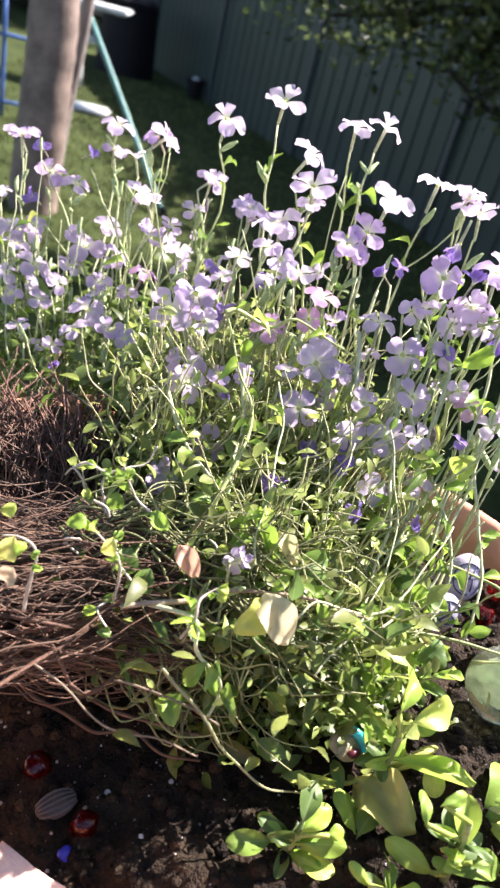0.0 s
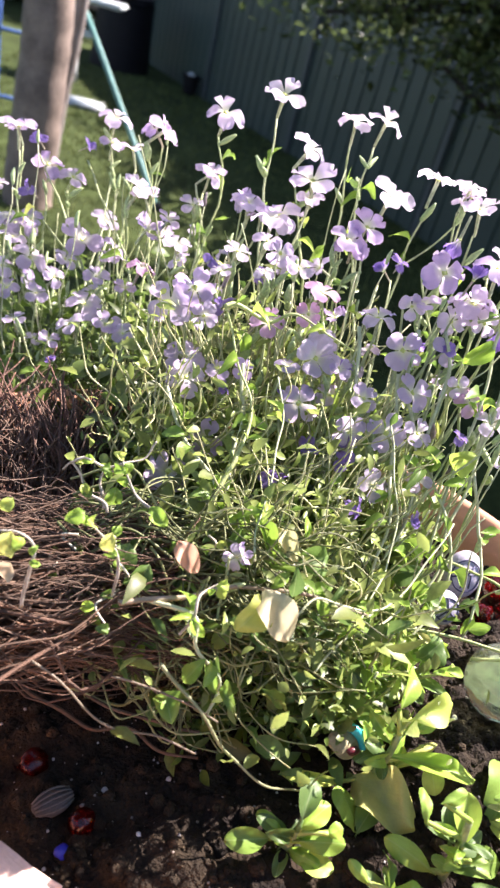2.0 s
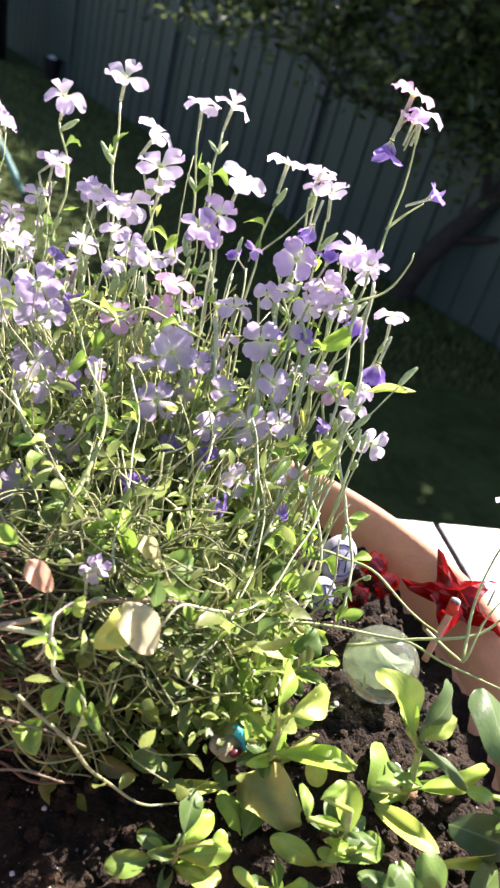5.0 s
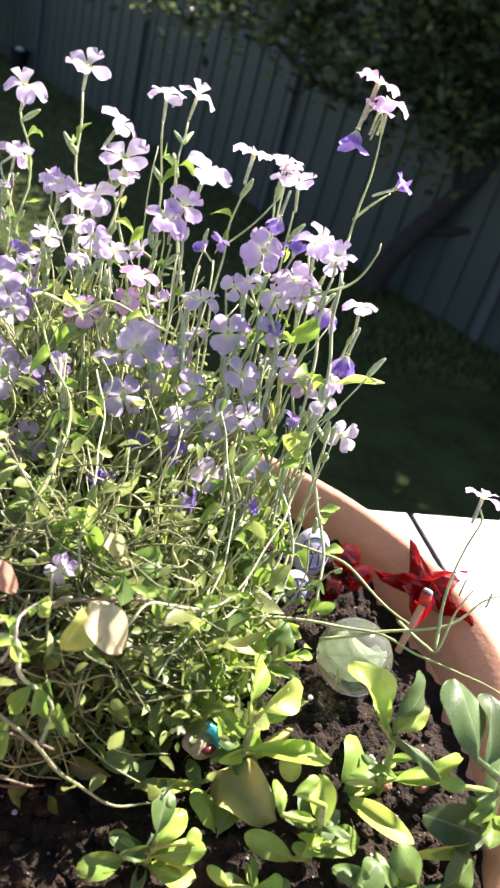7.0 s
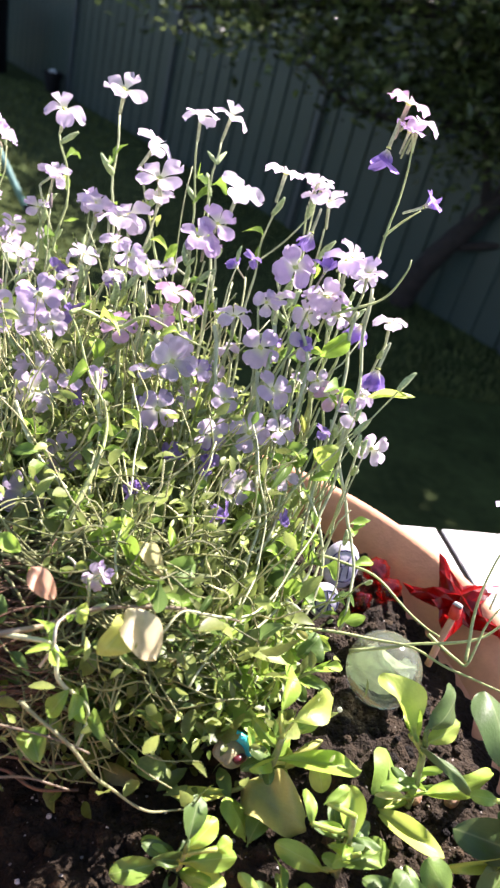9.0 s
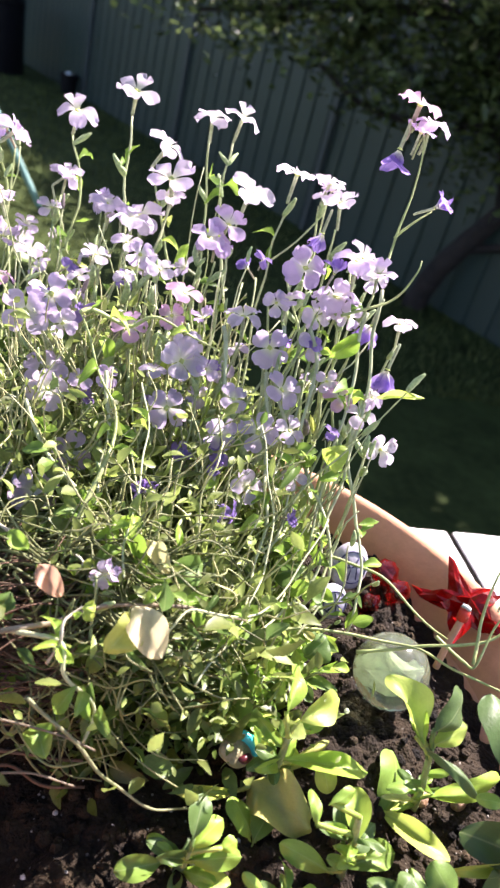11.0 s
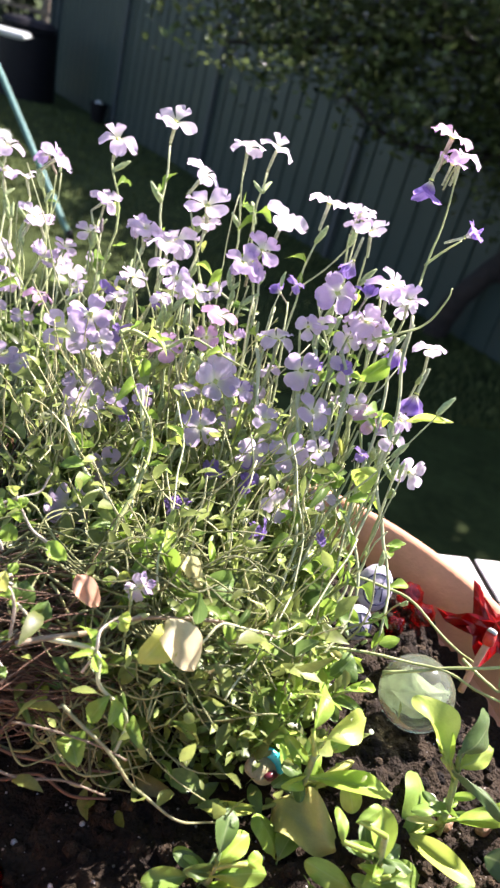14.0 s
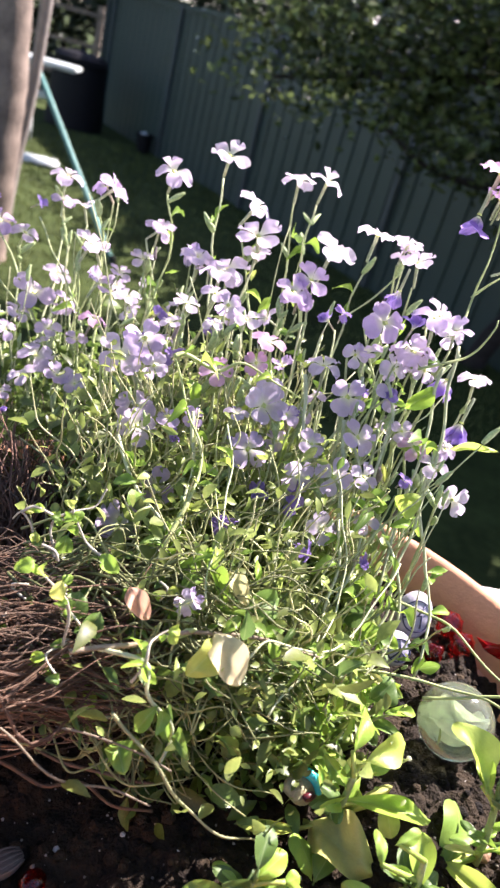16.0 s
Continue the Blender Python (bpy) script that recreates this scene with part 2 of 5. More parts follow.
def leaf_mesh(name, material, wide=0.5, curl=0.18, cup=0.10, tip=1.0, nu=7, nv=4, stalk=0.12, twist=0.0, round_=0.85, arch=0.0, wave=0.02):
    """A leaf one metre long along +x, face up, with a channelled midrib and a drooping tip."""
    verts, faces = [], []
    for i in range(nu + 1):
        u = math.sin(0.5 * math.pi * i / nu) ** 0.9
        q = max(0.0, (u - stalk) / (1 - stalk)) ** tip
        w = 0.5 * wide * max(0.0, 1 - (2 * q - 1) ** 2) ** round_ + 0.035 * (1 - u) + 0.004
        for j in range(nv + 1):
            s = 2 * j / nv - 1
            z = curl * (0.55 * u - u * u) * 1.6 + 4 * arch * u * (1 - u) + cup * wide * (abs(s) ** 1.3) * math.sin(math.pi * u) + wave * math.sin(9 * u + 3 * s) * (1 + s * s)
            y = s * w
            a = twist * u
            verts.append((u, y * math.cos(a), z + y * math.sin(a)))
    for i in range(nu):
        for j in range(nv):
            a = i * (nv + 1) + j
            faces.append((a, a + nv + 1, a + nv + 2, a + 1))
    return mesh_of(name, verts, faces, material)


def petal_mesh(name, droop, notch, wide, ruffle=0.02):
    """A petal of a flower one metre across: a narrow claw, then a broad blade with a shallow notch, out along +x."""
    verts, faces, nu, nv = [], [], 8, 6
    for i in range(nu + 1):
        u = i / nu
        w = wide * (0.24 + 0.76 * (0.5 - 0.5 * math.cos(math.pi * min(1.0, u / 0.62))) ** 0.8)
        w *= math.sqrt(max(0.10, 1 - (max(0.0, u - 0.66) / 0.36) ** 2.2))
        for j in range(nv + 1):
            s = 2 * j / nv - 1
            x = 0.04 + 0.47 * u - notch * max(0.0, 1 - 1.6 * abs(s)) * max(0, u - 0.7) * 1.8
            z = 0.07 * math.sin(math.pi * min(1, 1.2 * u)) - droop * u * u + 0.07 * s * s * u - 0.03 * math.exp(-16 * s * s) * u + ruffle * math.sin(6 * s + 5 * u) * u
            verts.append((x, s * w * 0.5, z))
    for i in range(nu):
        for j in range(nv):
            a = i * (nv + 1) + j
            faces.append((a, a + nv + 1, a + nv + 2, a + 1))
    return mesh_of(name, verts, faces, PETAL)


def frame_of(at, way, scale=1.0, roll=0.0):
    """A pose whose +z points along way."""
    q = Vector(way).normalized().to_track_quat("Z", "Y").to_matrix().to_4x4()
    return Matrix.Translation(at) @ q @ pose(0, 0, 0, 0, 0, roll) @ Matrix.Diagonal((scale, scale, scale, 1))


def leaf_pose(a, b, broad, up=(0, 0, 1)):
    """A pose that lays a one-metre leaf from a to b, with its own width."""
    a, b, up = Vector(a), Vector(b), Vector(up)
    x = b - a
    length = max(x.length, 0.002)
    x = x / length
    z = (up - x * up.dot(x))
    if z.length < 0.05:
        z = Vector((0.2, -1, 0.1)) - x * Vector((0.2, -1, 0.1)).dot(x)
    z.normalize()
    y = z.cross(x)
    m = Matrix((x, y, z)).transposed().to_4x4()
    return Matrix.Translation(a) @ m @ Matrix.Diagonal((length, broad, length, 1))


def green(h, r):
    """Leaf greens: 0 bluish, darkened for a leaf's shaded side, 0.5 fresh, 0.9 yellow, over 1 cream, 1.6 dead brown."""
    stops = [(0.0, (0.065, 0.11, 0.042)), (0.3, (0.145, 0.25, 0.055)), (0.6, (0.34, 0.53, 0.07)), (0.9, (0.62, 0.64, 0.17)), (1.2, (0.64, 0.58, 0.36)), (1.6, (0.74, 0.44, 0.29))]
    for (p, c), (q, d) in zip(stops, stops[1:]):
        if h <= q:
            k = (h - p) / (q - p)
            return tuple((a + (b - a) * k) * (0.85 + 0.3 * r) for a, b in zip(c, d))
    return stops[-1][1]


def lilac(h, r):
    """Petal colours: 0 palest lilac, 0.6 violet, 0.75 rosy."""
    pale, violet, rosy = Vector((0.74, 0.64, 0.78)), Vector((0.60, 0.44, 0.71)), Vector((0.74, 0.44, 0.64))
    c = pale.lerp(violet, min(1, h / 0.62)) if h <= 0.65 else violet.lerp(rosy, 0.85)
    return tuple(min(1, x * (0.94 + 0.1 * r)) for x in c)


# ---- the ground, the wall and its white slabs ----
bm = bmesh.new()
bmesh.ops.create_grid(bm, x_segments=60, y_segments=60, size=300)
for v in bm.verts:
    v.co.x, v.co.y = v.co.x * abs(v.co.x / 300) ** 0.8, v.co.y * abs(v.co.y / 300) ** 0.8
    v.co.z = 0.02 * noise.noise(v.co * 0.6) if max(abs(v.co.x), abs(v.co.y)) < 30 else 0.0
tagged(part("ground", bm, LAWN, None), "mown green lawn, sunlit with a shaded strip along the fence", "lawn", kind="structure")

wall = tagged(part("garden_wall", box(-1.6, -0.34, -0.05, 1.9, 0.50, 1.062, 0.006), RENDERED, None), "plain rendered low wall under white capping slabs", "wall", kind="structure")
capping = tagged(part("wall_capping", box(-1.6, -0.3670, 1.062, 1.9, 0.5410, 1.0978, 0.0), JOINT, None), "white capping slabs with a dark joint on the low wall", "capping", kind="structure")
SLAB = bpy.data.meshes.new("slab")
_b = box(-0.2460, -0.455, 0.0, 0.2460, 0.455, 0.030, 0.0006)
_b.to_mesh(SLAB), _b.free()
SLAB.materials.append(WHITE_SLAB)
for i in range(7):
    part("slab", SLAB, WHITE_SLAB, capping, place=pose(0.162 - 0.25 * 0 - 1.5 + 0.5 * i, 0.087, 1.070))


# ---- fence of ribbed steel sheets ----
F0, F1 = Vector((-1.32, 12.75, 0)), Vector((4.9, -0.4, 0))
fence_way = (F1 - F0).normalized()
fence_out = Vector((-fence_way.y, fence_way.x, 0))
if fence_out.x > 0:
    fence_out = -fence_out
BAY = 2.37
FIRST = (Vector((-0.2, 10.38, 0)) - F0).dot(fence_way)
fence = thing("fence", (F0 + F1) / 2, "grey-green ribbed steel fence in shade along the lawn", "fence")


def sheet_mesh(length, deep):
    """Broad pans between narrow grooves along x, z up, front to -y."""
    pitch, prof = 0.21, []
    s = 0.0
    while s < length - 1e-6:
        for dx, d in ((0.0, 0.0), (0.160, 0.0), (0.166, deep), (0.203, deep)):
            if s + dx <= length:
                prof.append((s + dx, d))
        s += pitch
    prof.append((length, 0.0))
    verts = [(x, d + k, z) for k in (0.0, 0.004) for z in (-0.04, 1.76) for x, d in prof]
    n = len(prof)
    faces = []
    for i in range(n - 1):
        faces.append((i, i + 1, n + i + 1, n + i))
        faces.append((2 * n + i + 1, 2 * n + i, 3 * n + i, 3 * n + i + 1))
    return mesh_of("sheet", verts, faces, FENCE, smooth=False)


fence_m = Matrix.Translation(F0) @ Matrix((fence_way, -fence_out, Vector((0, 0, 1)))).transposed().to_4x4()
total = (F1 - F0).length
cuts = [0.0] + [c for c in [FIRST + BAY * k for k in range(-2, 9)] if 0.2 < c < total] + [total]
for a, b in zip(cuts, cuts[1:]):
    part("sheet", sheet_mesh(b - a - 0.01, 0.008 if b < FIRST + 0.1 else 0.016), FENCE, fence, place=fence_m @ pose(a + 0.005, 0, 0))
    part("rail", box(a, -0.034, 1.75, b, 0.045, 1.81, 0.006), FENCE, fence, place=fence_m)
for c in cuts:
    part("post", box(c - 0.035, -0.05, 0, c + 0.035, 0.05, 1.80, 0.005), FENCE_POST, fence, "dark fence post", place=fence_m)


# ---- leaf clouds for trees ----
def leaf_cloud(name, spots, per, spread, size, material, seed, flat=0.5):
    """Many small folded leaves round the given spots, as one mesh."""
    r = np.random.default_rng(seed)
    n = len(spots) * per
    c = np.repeat(np.array([tuple(s) for s in spots]), per, axis=0) + r.normal(0, 1, (n, 3)) * np.array(spread)
    way = r.normal(0, 1, (n, 3)) * (1, 1, flat)
    way /= np.linalg.norm(way, axis=1)[:, None]
    up = r.normal(0, 0.6, (n, 3)) + (0, 0, 1)
    side = np.cross(up, way)
    side /= np.linalg.norm(side, axis=1)[:, None]
    nor = np.cross(way, side)
    ln = size * r.uniform(0.6, 1.3, (n, 1))
    w = 0.27 * ln
    pts = np.stack([c, c + way * ln * 0.5 + side * w + nor * w * 0.35, c + way * ln, c + way * ln * 0.5 - side * w + nor * w * 0.35, c + way * ln * 0.5], axis=1).reshape(-1, 3)
    k = np.arange(n)[:, None] * 5
    tri = np.concatenate([k + (0, 4, 1), k + (1, 4, 2), k + (2, 4, 3), k + (3, 4, 0)])
    return mesh_of(name, pts.tolist(), tri.tolist(), material, smooth=False)


def limb(name, ctrl, r0, r1, material, parent, sides=9, label="", knobs=0.16):
    return tube(name, spline(ctrl, 8), r0, r1, material, parent, label, sides=sides, knobs=knobs)


# the dark-leaved tree before the fence
tree = thing("tree", (2.3, 4.6, 0), "dark-leaved garden tree with a leaning trunk before the fence", "tree")
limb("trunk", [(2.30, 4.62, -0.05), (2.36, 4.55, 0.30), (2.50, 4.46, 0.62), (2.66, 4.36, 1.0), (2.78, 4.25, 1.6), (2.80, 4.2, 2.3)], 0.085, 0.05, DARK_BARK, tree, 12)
BOUGHS = [
    [(2.44, 4.50, 0.48), (2.70, 4.30, 0.60), (3.05, 4.05, 0.72), (3.5, 3.8, 1.0)],
    [(2.66, 4.36, 1.0), (2.3, 4.32, 1.22), (1.8, 4.30, 1.17), (1.42, 4.28, 1.19), (1.10, 4.25, 1.33)],
    [(2.72, 4.30, 1.3), (2.3, 4.25, 1.7), (1.75, 4.2, 1.72), (1.2, 4.15, 1.80)],
    [(2.78, 4.25, 1.7), (2.3, 4.4, 2.1), (1.6, 4.6, 2.3), (0.9, 4.6, 2.2)],
    [(2.78, 4.25, 1.6), (2.6, 3.9, 2.0), (2.2, 3.6, 2.2), (1.7, 3.5, 2.0)],
    [(2.80, 4.2, 2.2), (3.1, 3.7, 2.6), (3.4, 3.0, 2.8), (3.6, 2.4, 2.9), (3.7, 1.8, 3.1)],
    [(1.75, 4.2, 1.72), (1.2, 4.3, 1.62), (0.75, 4.4, 1.5), (0.45, 4.45, 1.42)],
    [(2.55, 4.42, 0.80), (2.42, 4.36, 1.05), (2.20, 4.28, 1.35), (2.05, 4.2, 1.7)],
]
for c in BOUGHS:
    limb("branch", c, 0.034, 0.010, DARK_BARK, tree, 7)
tr = random.Random(3)
spots = []
for c in BOUGHS[1:]:
    for p in spline(c, 10)[6:]:
        for _ in range(3):
            spots.append(p + Vector((tr.gauss(0, 0.20), tr.gauss(0, 0.24), tr.gauss(0.10, 0.16))))
for _ in range(120):
    a, rr = tr.uniform(0, 2 * math.pi), tr.random() ** 0.5
    spots.append(Vector((1.65 + 1.6 * rr * math.cos(a), 4.2 + 0.75 * rr * math.sin(a), tr.uniform(1.35, 2.7))))
# crown carried on to the right, out of view, to shade the near lawn
for _ in range(110):
    spots.append(Vector((tr.gauss(3.5, 0.5), tr.gauss(2.6, 0.6), tr.uniform(2.2, 3.2))))
for _ in range(80):
    spots.append(Vector((tr.gauss(3.15, 0.3), tr.gauss(4.15, 0.3), tr.uniform(1.95, 2.9))))
# unseen high leaves added to keep sun and sky off lawn and fence
for _ in range(170):
    spots.append(Vector((tr.uniform(2.5, 4.6), tr.uniform(1.4, 4.4), tr.uniform(2.7, 3.7))))
for _ in range(430):
    spots.append(Vector((tr.uniform(2.2, 4.3), tr.uniform(3.0, 5.6), tr.uniform(2.6, 3.6))))
spots = [s for s in spots if s.z > 1.30 - 0.16 * max(0, s.x - 1.2) or tr.random() < 0.18]
part("crown", leaf_cloud("crown", spots, 30, (0.10, 0.10, 0.085), 0.066, TREE_LEAF, 5), TREE_LEAF, tree, "dense crown of small glossy dark green leaves, extended out of view for shade")
for k, p in enumerate(spots[::4]):
    if k < 70:
        q = min((q for c in BOUGHS[1:] for q in spline(c, 4)), key=lambda q: (q - p).length)
        limb("twig", [q, q.lerp(p, 0.5) + Vector((0, 0, 0.03)), p], 0.007, 0.002, DARK_BARK, tree, 5)

# the pale-barked tree on the lawn, seen by its trunk
gum = thing("tree", (-1.12, 4.75, 0), "smooth-barked tree with a forked trunk standing on sunlit lawn", "tree")
limb("trunk", [(-1.06, 4.62, -0.05), (-1.05, 4.62, 0.25), (-1.03, 4.62, 0.6), (-1.015, 4.64, 1.0), (-1.03, 4.66, 1.5), (-1.10, 4.70, 2.4)], 0.150, 0.125, BARK, gum, 24, "", 0.05)
limb("trunk", [(-1.00, 4.90, -0.05), (-0.98, 4.92, 0.3), (-0.95, 4.95, 0.65), (-0.91, 4.98, 1.0), (-0.88, 5.0, 1.5), (-0.84, 5.0, 2.4)], 0.034, 0.036, PALE_BARK, gum, 12, "thin pale trunk beside the thick one", 0.06)
gr = random.Random(9)
part("crown", leaf_cloud("crown", [Vector((gr.gauss(-1.2, 0.8), gr.gauss(5.2, 0.7), gr.uniform(2.9, 4.2))) for _ in range(90)], 40, (0.16, 0.16, 0.12), 0.09, TREE_LEAF, 6), TREE_LEAF, gum, "open crown of green leaves")

# hedge and far trees closing the garden
hr = random.Random(11)
hedge = thing("hedge", (-3, 17, 0), "dark dense hedge and trees closing the far end of the garden", "hedge", kind="stuff")
hs = [Vector((hr.uniform(-9, 5), hr.uniform(15.5, 18), hr.uniform(0.1, 4.5))) for _ in range(760)]
part("foliage", leaf_cloud("foliage", hs, 30, (0.30, 0.28, 0.26), 0.27, HEDGE_LEAF, 8), HEDGE_LEAF, hedge)

# added shrubs, mostly out of view, set along the lawn's shade line to block sun
shrubs = thing("shrubs", (1.6, 8.6, 0), "tall dark shrubs added behind the steel fence to shade the lawn", "shrubs", kind="stuff")
sp = []
for _ in range(900):
    y = hr.uniform(2.5, 11.4)
    x = 2.58 - 0.336 * (y - 5.34) + 1.9 * hr.random()
    if (x - F0.x) * fence_out.x + (y - F0.y) * fence_out.y < -0.35:
        sp.append(Vector((x, y, hr.uniform(1.7, 3.0))))
part("foliage", leaf_cloud("foliage", sp, 34, (0.16, 0.16, 0.15), 0.13, HEDGE_LEAF, 18), HEDGE_LEAF, shrubs)
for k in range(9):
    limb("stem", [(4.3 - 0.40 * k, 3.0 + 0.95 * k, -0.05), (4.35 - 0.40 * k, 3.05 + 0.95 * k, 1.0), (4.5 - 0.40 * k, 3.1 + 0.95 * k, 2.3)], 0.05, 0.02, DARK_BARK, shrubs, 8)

rails = thing("rail_fence", (-2.4, 13.6, 0), "weathered grey post and rail fence before the hedge", "fence")
for x in (-4.6, -3.1, -1.55):
    part("post", box(x - 0.05, 13.55, -0.05, x + 0.05, 13.65, 1.55, 0.01), BARK, rails)
for z in (0.45, 0.95, 1.40):
    part("rail", box(-4.9, 13.53, z - 0.03, -1.45, 13.56, z + 0.03, 0.008), BARK, rails)

# a row of grass blades
g = np.random.default_rng(4)
NG = 26000
gx, gy = g.uniform(-2.6, 2.9, NG), 3.2 + 7.5 * g.random(NG) ** 1.5
keep = (gx - F0.x) * fence_out.x + (gy - F0.y) * fence_out.y > 0.05
gx, gy = gx[keep], gy[keep]
n_ = len(gx)
gh, ga, gl = g.uniform(0.02, 0.055, n_), g.uniform(0, 2 * np.pi, n_), g.normal(0, 0.018, (n_, 2))
gw = 0.0035 + 0.0006 * gy
p0 = np.stack([gx - gw * np.cos(ga), gy - gw * np.sin(ga), np.full(n_, -0.005)], 1)
p1 = np.stack([gx + gw * np.cos(ga), gy + gw * np.sin(ga), np.full(n_, -0.005)], 1)
p2 = np.stack([gx + gl[:, 0], gy + gl[:, 1], gh], 1)
gv = np.stack([p0, p1, p2], 1).reshape(-1, 3)
gf = (np.arange(n_)[:, None] * 3 + (0, 1, 2)).tolist()
tagged(part("grass", mesh_of("grass", gv.tolist(), gf, BLADE, smooth=False), BLADE, None), "short mown grass of the lawn", "grass", kind="stuff")


# ---- things on the lawn ----
compost = thing("compost_bin", (-1.45, 11.2, 0), "black plastic compost bin on the shaded lawn", "bin")
part("body", lathe([(0.40, 0.0), (0.40, 0.05), (0.36, 0.78), (0.37, 0.80), (0.37, 0.83), (0.33, 0.84)], 40), BLACK, compost, smooth=False, place=pose(-1.45, 11.2, 0))
part("lid", lathe([(0.35, 0.84), (0.36, 0.87), (0.30, 0.93), (0.06, 0.96), (0.05, 0.98)], 40), BLACK, compost, place=pose(-1.45, 11.2, 0))
pot = thing("plant_pot", (-0.42, 10.45, 0), "small black plastic pot on the grass by the fence", "pot")
part("body", lathe([(0.085, 0.0), (0.11, 0.20), (0.122, 0.20), (0.122, 0.24), (0.105, 0.24), (0.10, 0.18)], 28), BLACK, pot, place=pose(-0.42, 10.45, 0))
part("cap", lathe([(0.045, 0.18), (0.05, 0.235), (0.03, 0.26), (0.01, 0.262)], 20), PALE_PLASTIC, pot, "pale cap", place=pose(-0.43, 10.45, 0))

pole = thing("clothes_prop", (-0.28, 5.1, 0), "slanting green metal pole standing on the lawn", "pole")
tube("pole", spline([(-0.27, 5.08, -0.01), (-0.66, 5.58, 0.48), (-1.08, 6.12, 0.99)], 3), 0.020, 0.020, GREEN_POLE, pole, sides=12)
tube("foot", spline([(-0.262, 5.07, -0.02), (-0.29, 5.11, 0.04)], 2), 0.024, 0.024, BLACK, pole, "dark rubber foot", sides=12)

bird_table = thing("bird_table", (-1.60, 9.2, 0), "white round-edged table on a pale post on the lawn", "table")
part("top", box(-0.36, -0.25, 0.83, 0.36, 0.25, 0.885, 0.022, 3), PALE_PLASTIC, bird_table, place=pose(-1.55, 9.2, 0))
tube("post", spline([(-1.70, 9.2, -0.02), (-1.70, 9.2, 0.4), (-1.70, 9.2, 0.83)], 2), 0.055, 0.045, PALE_PLASTIC, bird_table, sides=14)
part("bracket", box(-0.10, -0.05, 0.48, 0.12, 0.05, 0.56, 0.015), PALE_PLASTIC, bird_table, place=pose(-1.64, 9.2, 0))

tray = thing("garden_tray", (-1.34, 7.95, 0), "pale turquoise plastic tray lying on the lawn", "tray")
bm = box(-0.20, -0.13, 0.0, 0.20, 0.13, 0.065, 0.03, 3)
part("body", bm, PALE_PLASTIC, tray, smooth=True, place=pose(-1.32, 7.95, 0.0))
part("handle", box(-0.28, -0.05, 0.02, -0.19, 0.05, 0.05, 0.012), BLUE_POLE, tray, "blue handle", place=pose(-1.32, 7.95, 0.0))

rack = thing("garden_gate", (-1.95, 6.9, 0), "blue painted metal gate frame on the lawn", "gate")
for x in (-1.90, -2.75):
    tube("upright", spline([(x, 6.9, -0.02), (x, 6.9, 0.5), (x, 6.9, 0.98)], 2), 0.020, 0.020, BLUE_POLE, rack, sides=10)
for z in (0.12, 0.64):
    tube("crossbar", spline([(-2.75, 6.9, z), (-2.2, 6.9, z), (-1.55, 6.9, z)], 2), 0.016, 0.016, BLUE_POLE, rack, sides=10)
tube("upright", spline([(-1.55, 6.9, -0.02), (-1.55, 6.9, 0.3), (-1.55, 6.9, 0.66)], 2), 0.016, 0.016, BLUE_POLE, rack, sides=10)


# ---- the terracotta bowl and its soil ----
BX, BY, RIM = 0.040, 0.235, 1.25
LX, LY = 1.385, 1.180          # the bowl is oval: its long and short way, on a round profile
bowl = thing("planter_bowl", (BX, BY, 1.10), "wide round terracotta planter bowl on a white slab", "planter")
profile = [(0.100, 1.100), (0.112, 1.100), (0.118, 1.106), (0.150, 1.205), (0.1545, 1.214), (0.1655, 1.216), (0.1690, 1.221), (0.1702, 1.243), (0.1692, 1.2485), (0.1678, 1.250), (0.1655, 1.2494),
           (0.1640, 1.2480), (0.1585, 1.2375), (0.1570, 1.2330), (0.1555, 1.222), (0.1525, 1.200), (0.135, 1.150), (0.100, 1.130)]
part("body", lathe(profile, 128, 0.004), TERRA, bowl, smooth=True, place=pose(BX, BY, 0) @ Matrix.Diagonal((LX, LY, 1, 1)))


def soil_z(x, y):
    z = 1.186 + 0.16 * x + 0.03 * (y - 0.17)
    z += 0.007 * noise.noise((x * 28, y * 28, 1.0)) + 0.0050 * noise.noise((x * 70, y * 70, 4.0)) + 0.0028 * noise.noise((x * 170, y * 170, 7.0))
    for cx, cy, h, r in ((0.158, 0.205, 0.013, 0.028), (0.030, 0.150, 0.011, 0.020), (0.075, 0.150, 0.007, 0.014), (-0.03, 0.215, 0.006, 0.02)):
        d = math.hypot(x - cx, y - cy) * (1 + 0.35 * noise.noise((x * 60, y * 60, 9.0)))
        z += h * math.exp(-(d / r) ** 4)
    z -= 0.5 * max(0.0, x - 0.215)
    return z + 0.0035 * abs(noise.noise((x * 120, y * 120, 2.0)))


bm = bmesh.new()
NS, grid = 260, {}
for i in range(NS + 1):
    for j in range(NS + 1):
        x, y = BX + LX * (0.328 * i / NS - 0.164), BY + LY * (0.328 * j / NS - 0.164)
        if math.hypot((x - BX) / LX, (y - BY) / LY) < 0.1625:
            grid[i, j] = bm.verts.new((x, y, soil_z(x, y)))
for (i, j), v in grid.items():
    q = [grid.get(k) for k in ((i, j), (i + 1, j), (i + 1, j + 1), (i, j + 1))]
    if all(q):
        bm.faces.new(q)
tagged(part("soil", bm, SOIL, None, smooth=True), "dark crumbly potting soil in the terracotta bowl", "soil", kind="stuff")


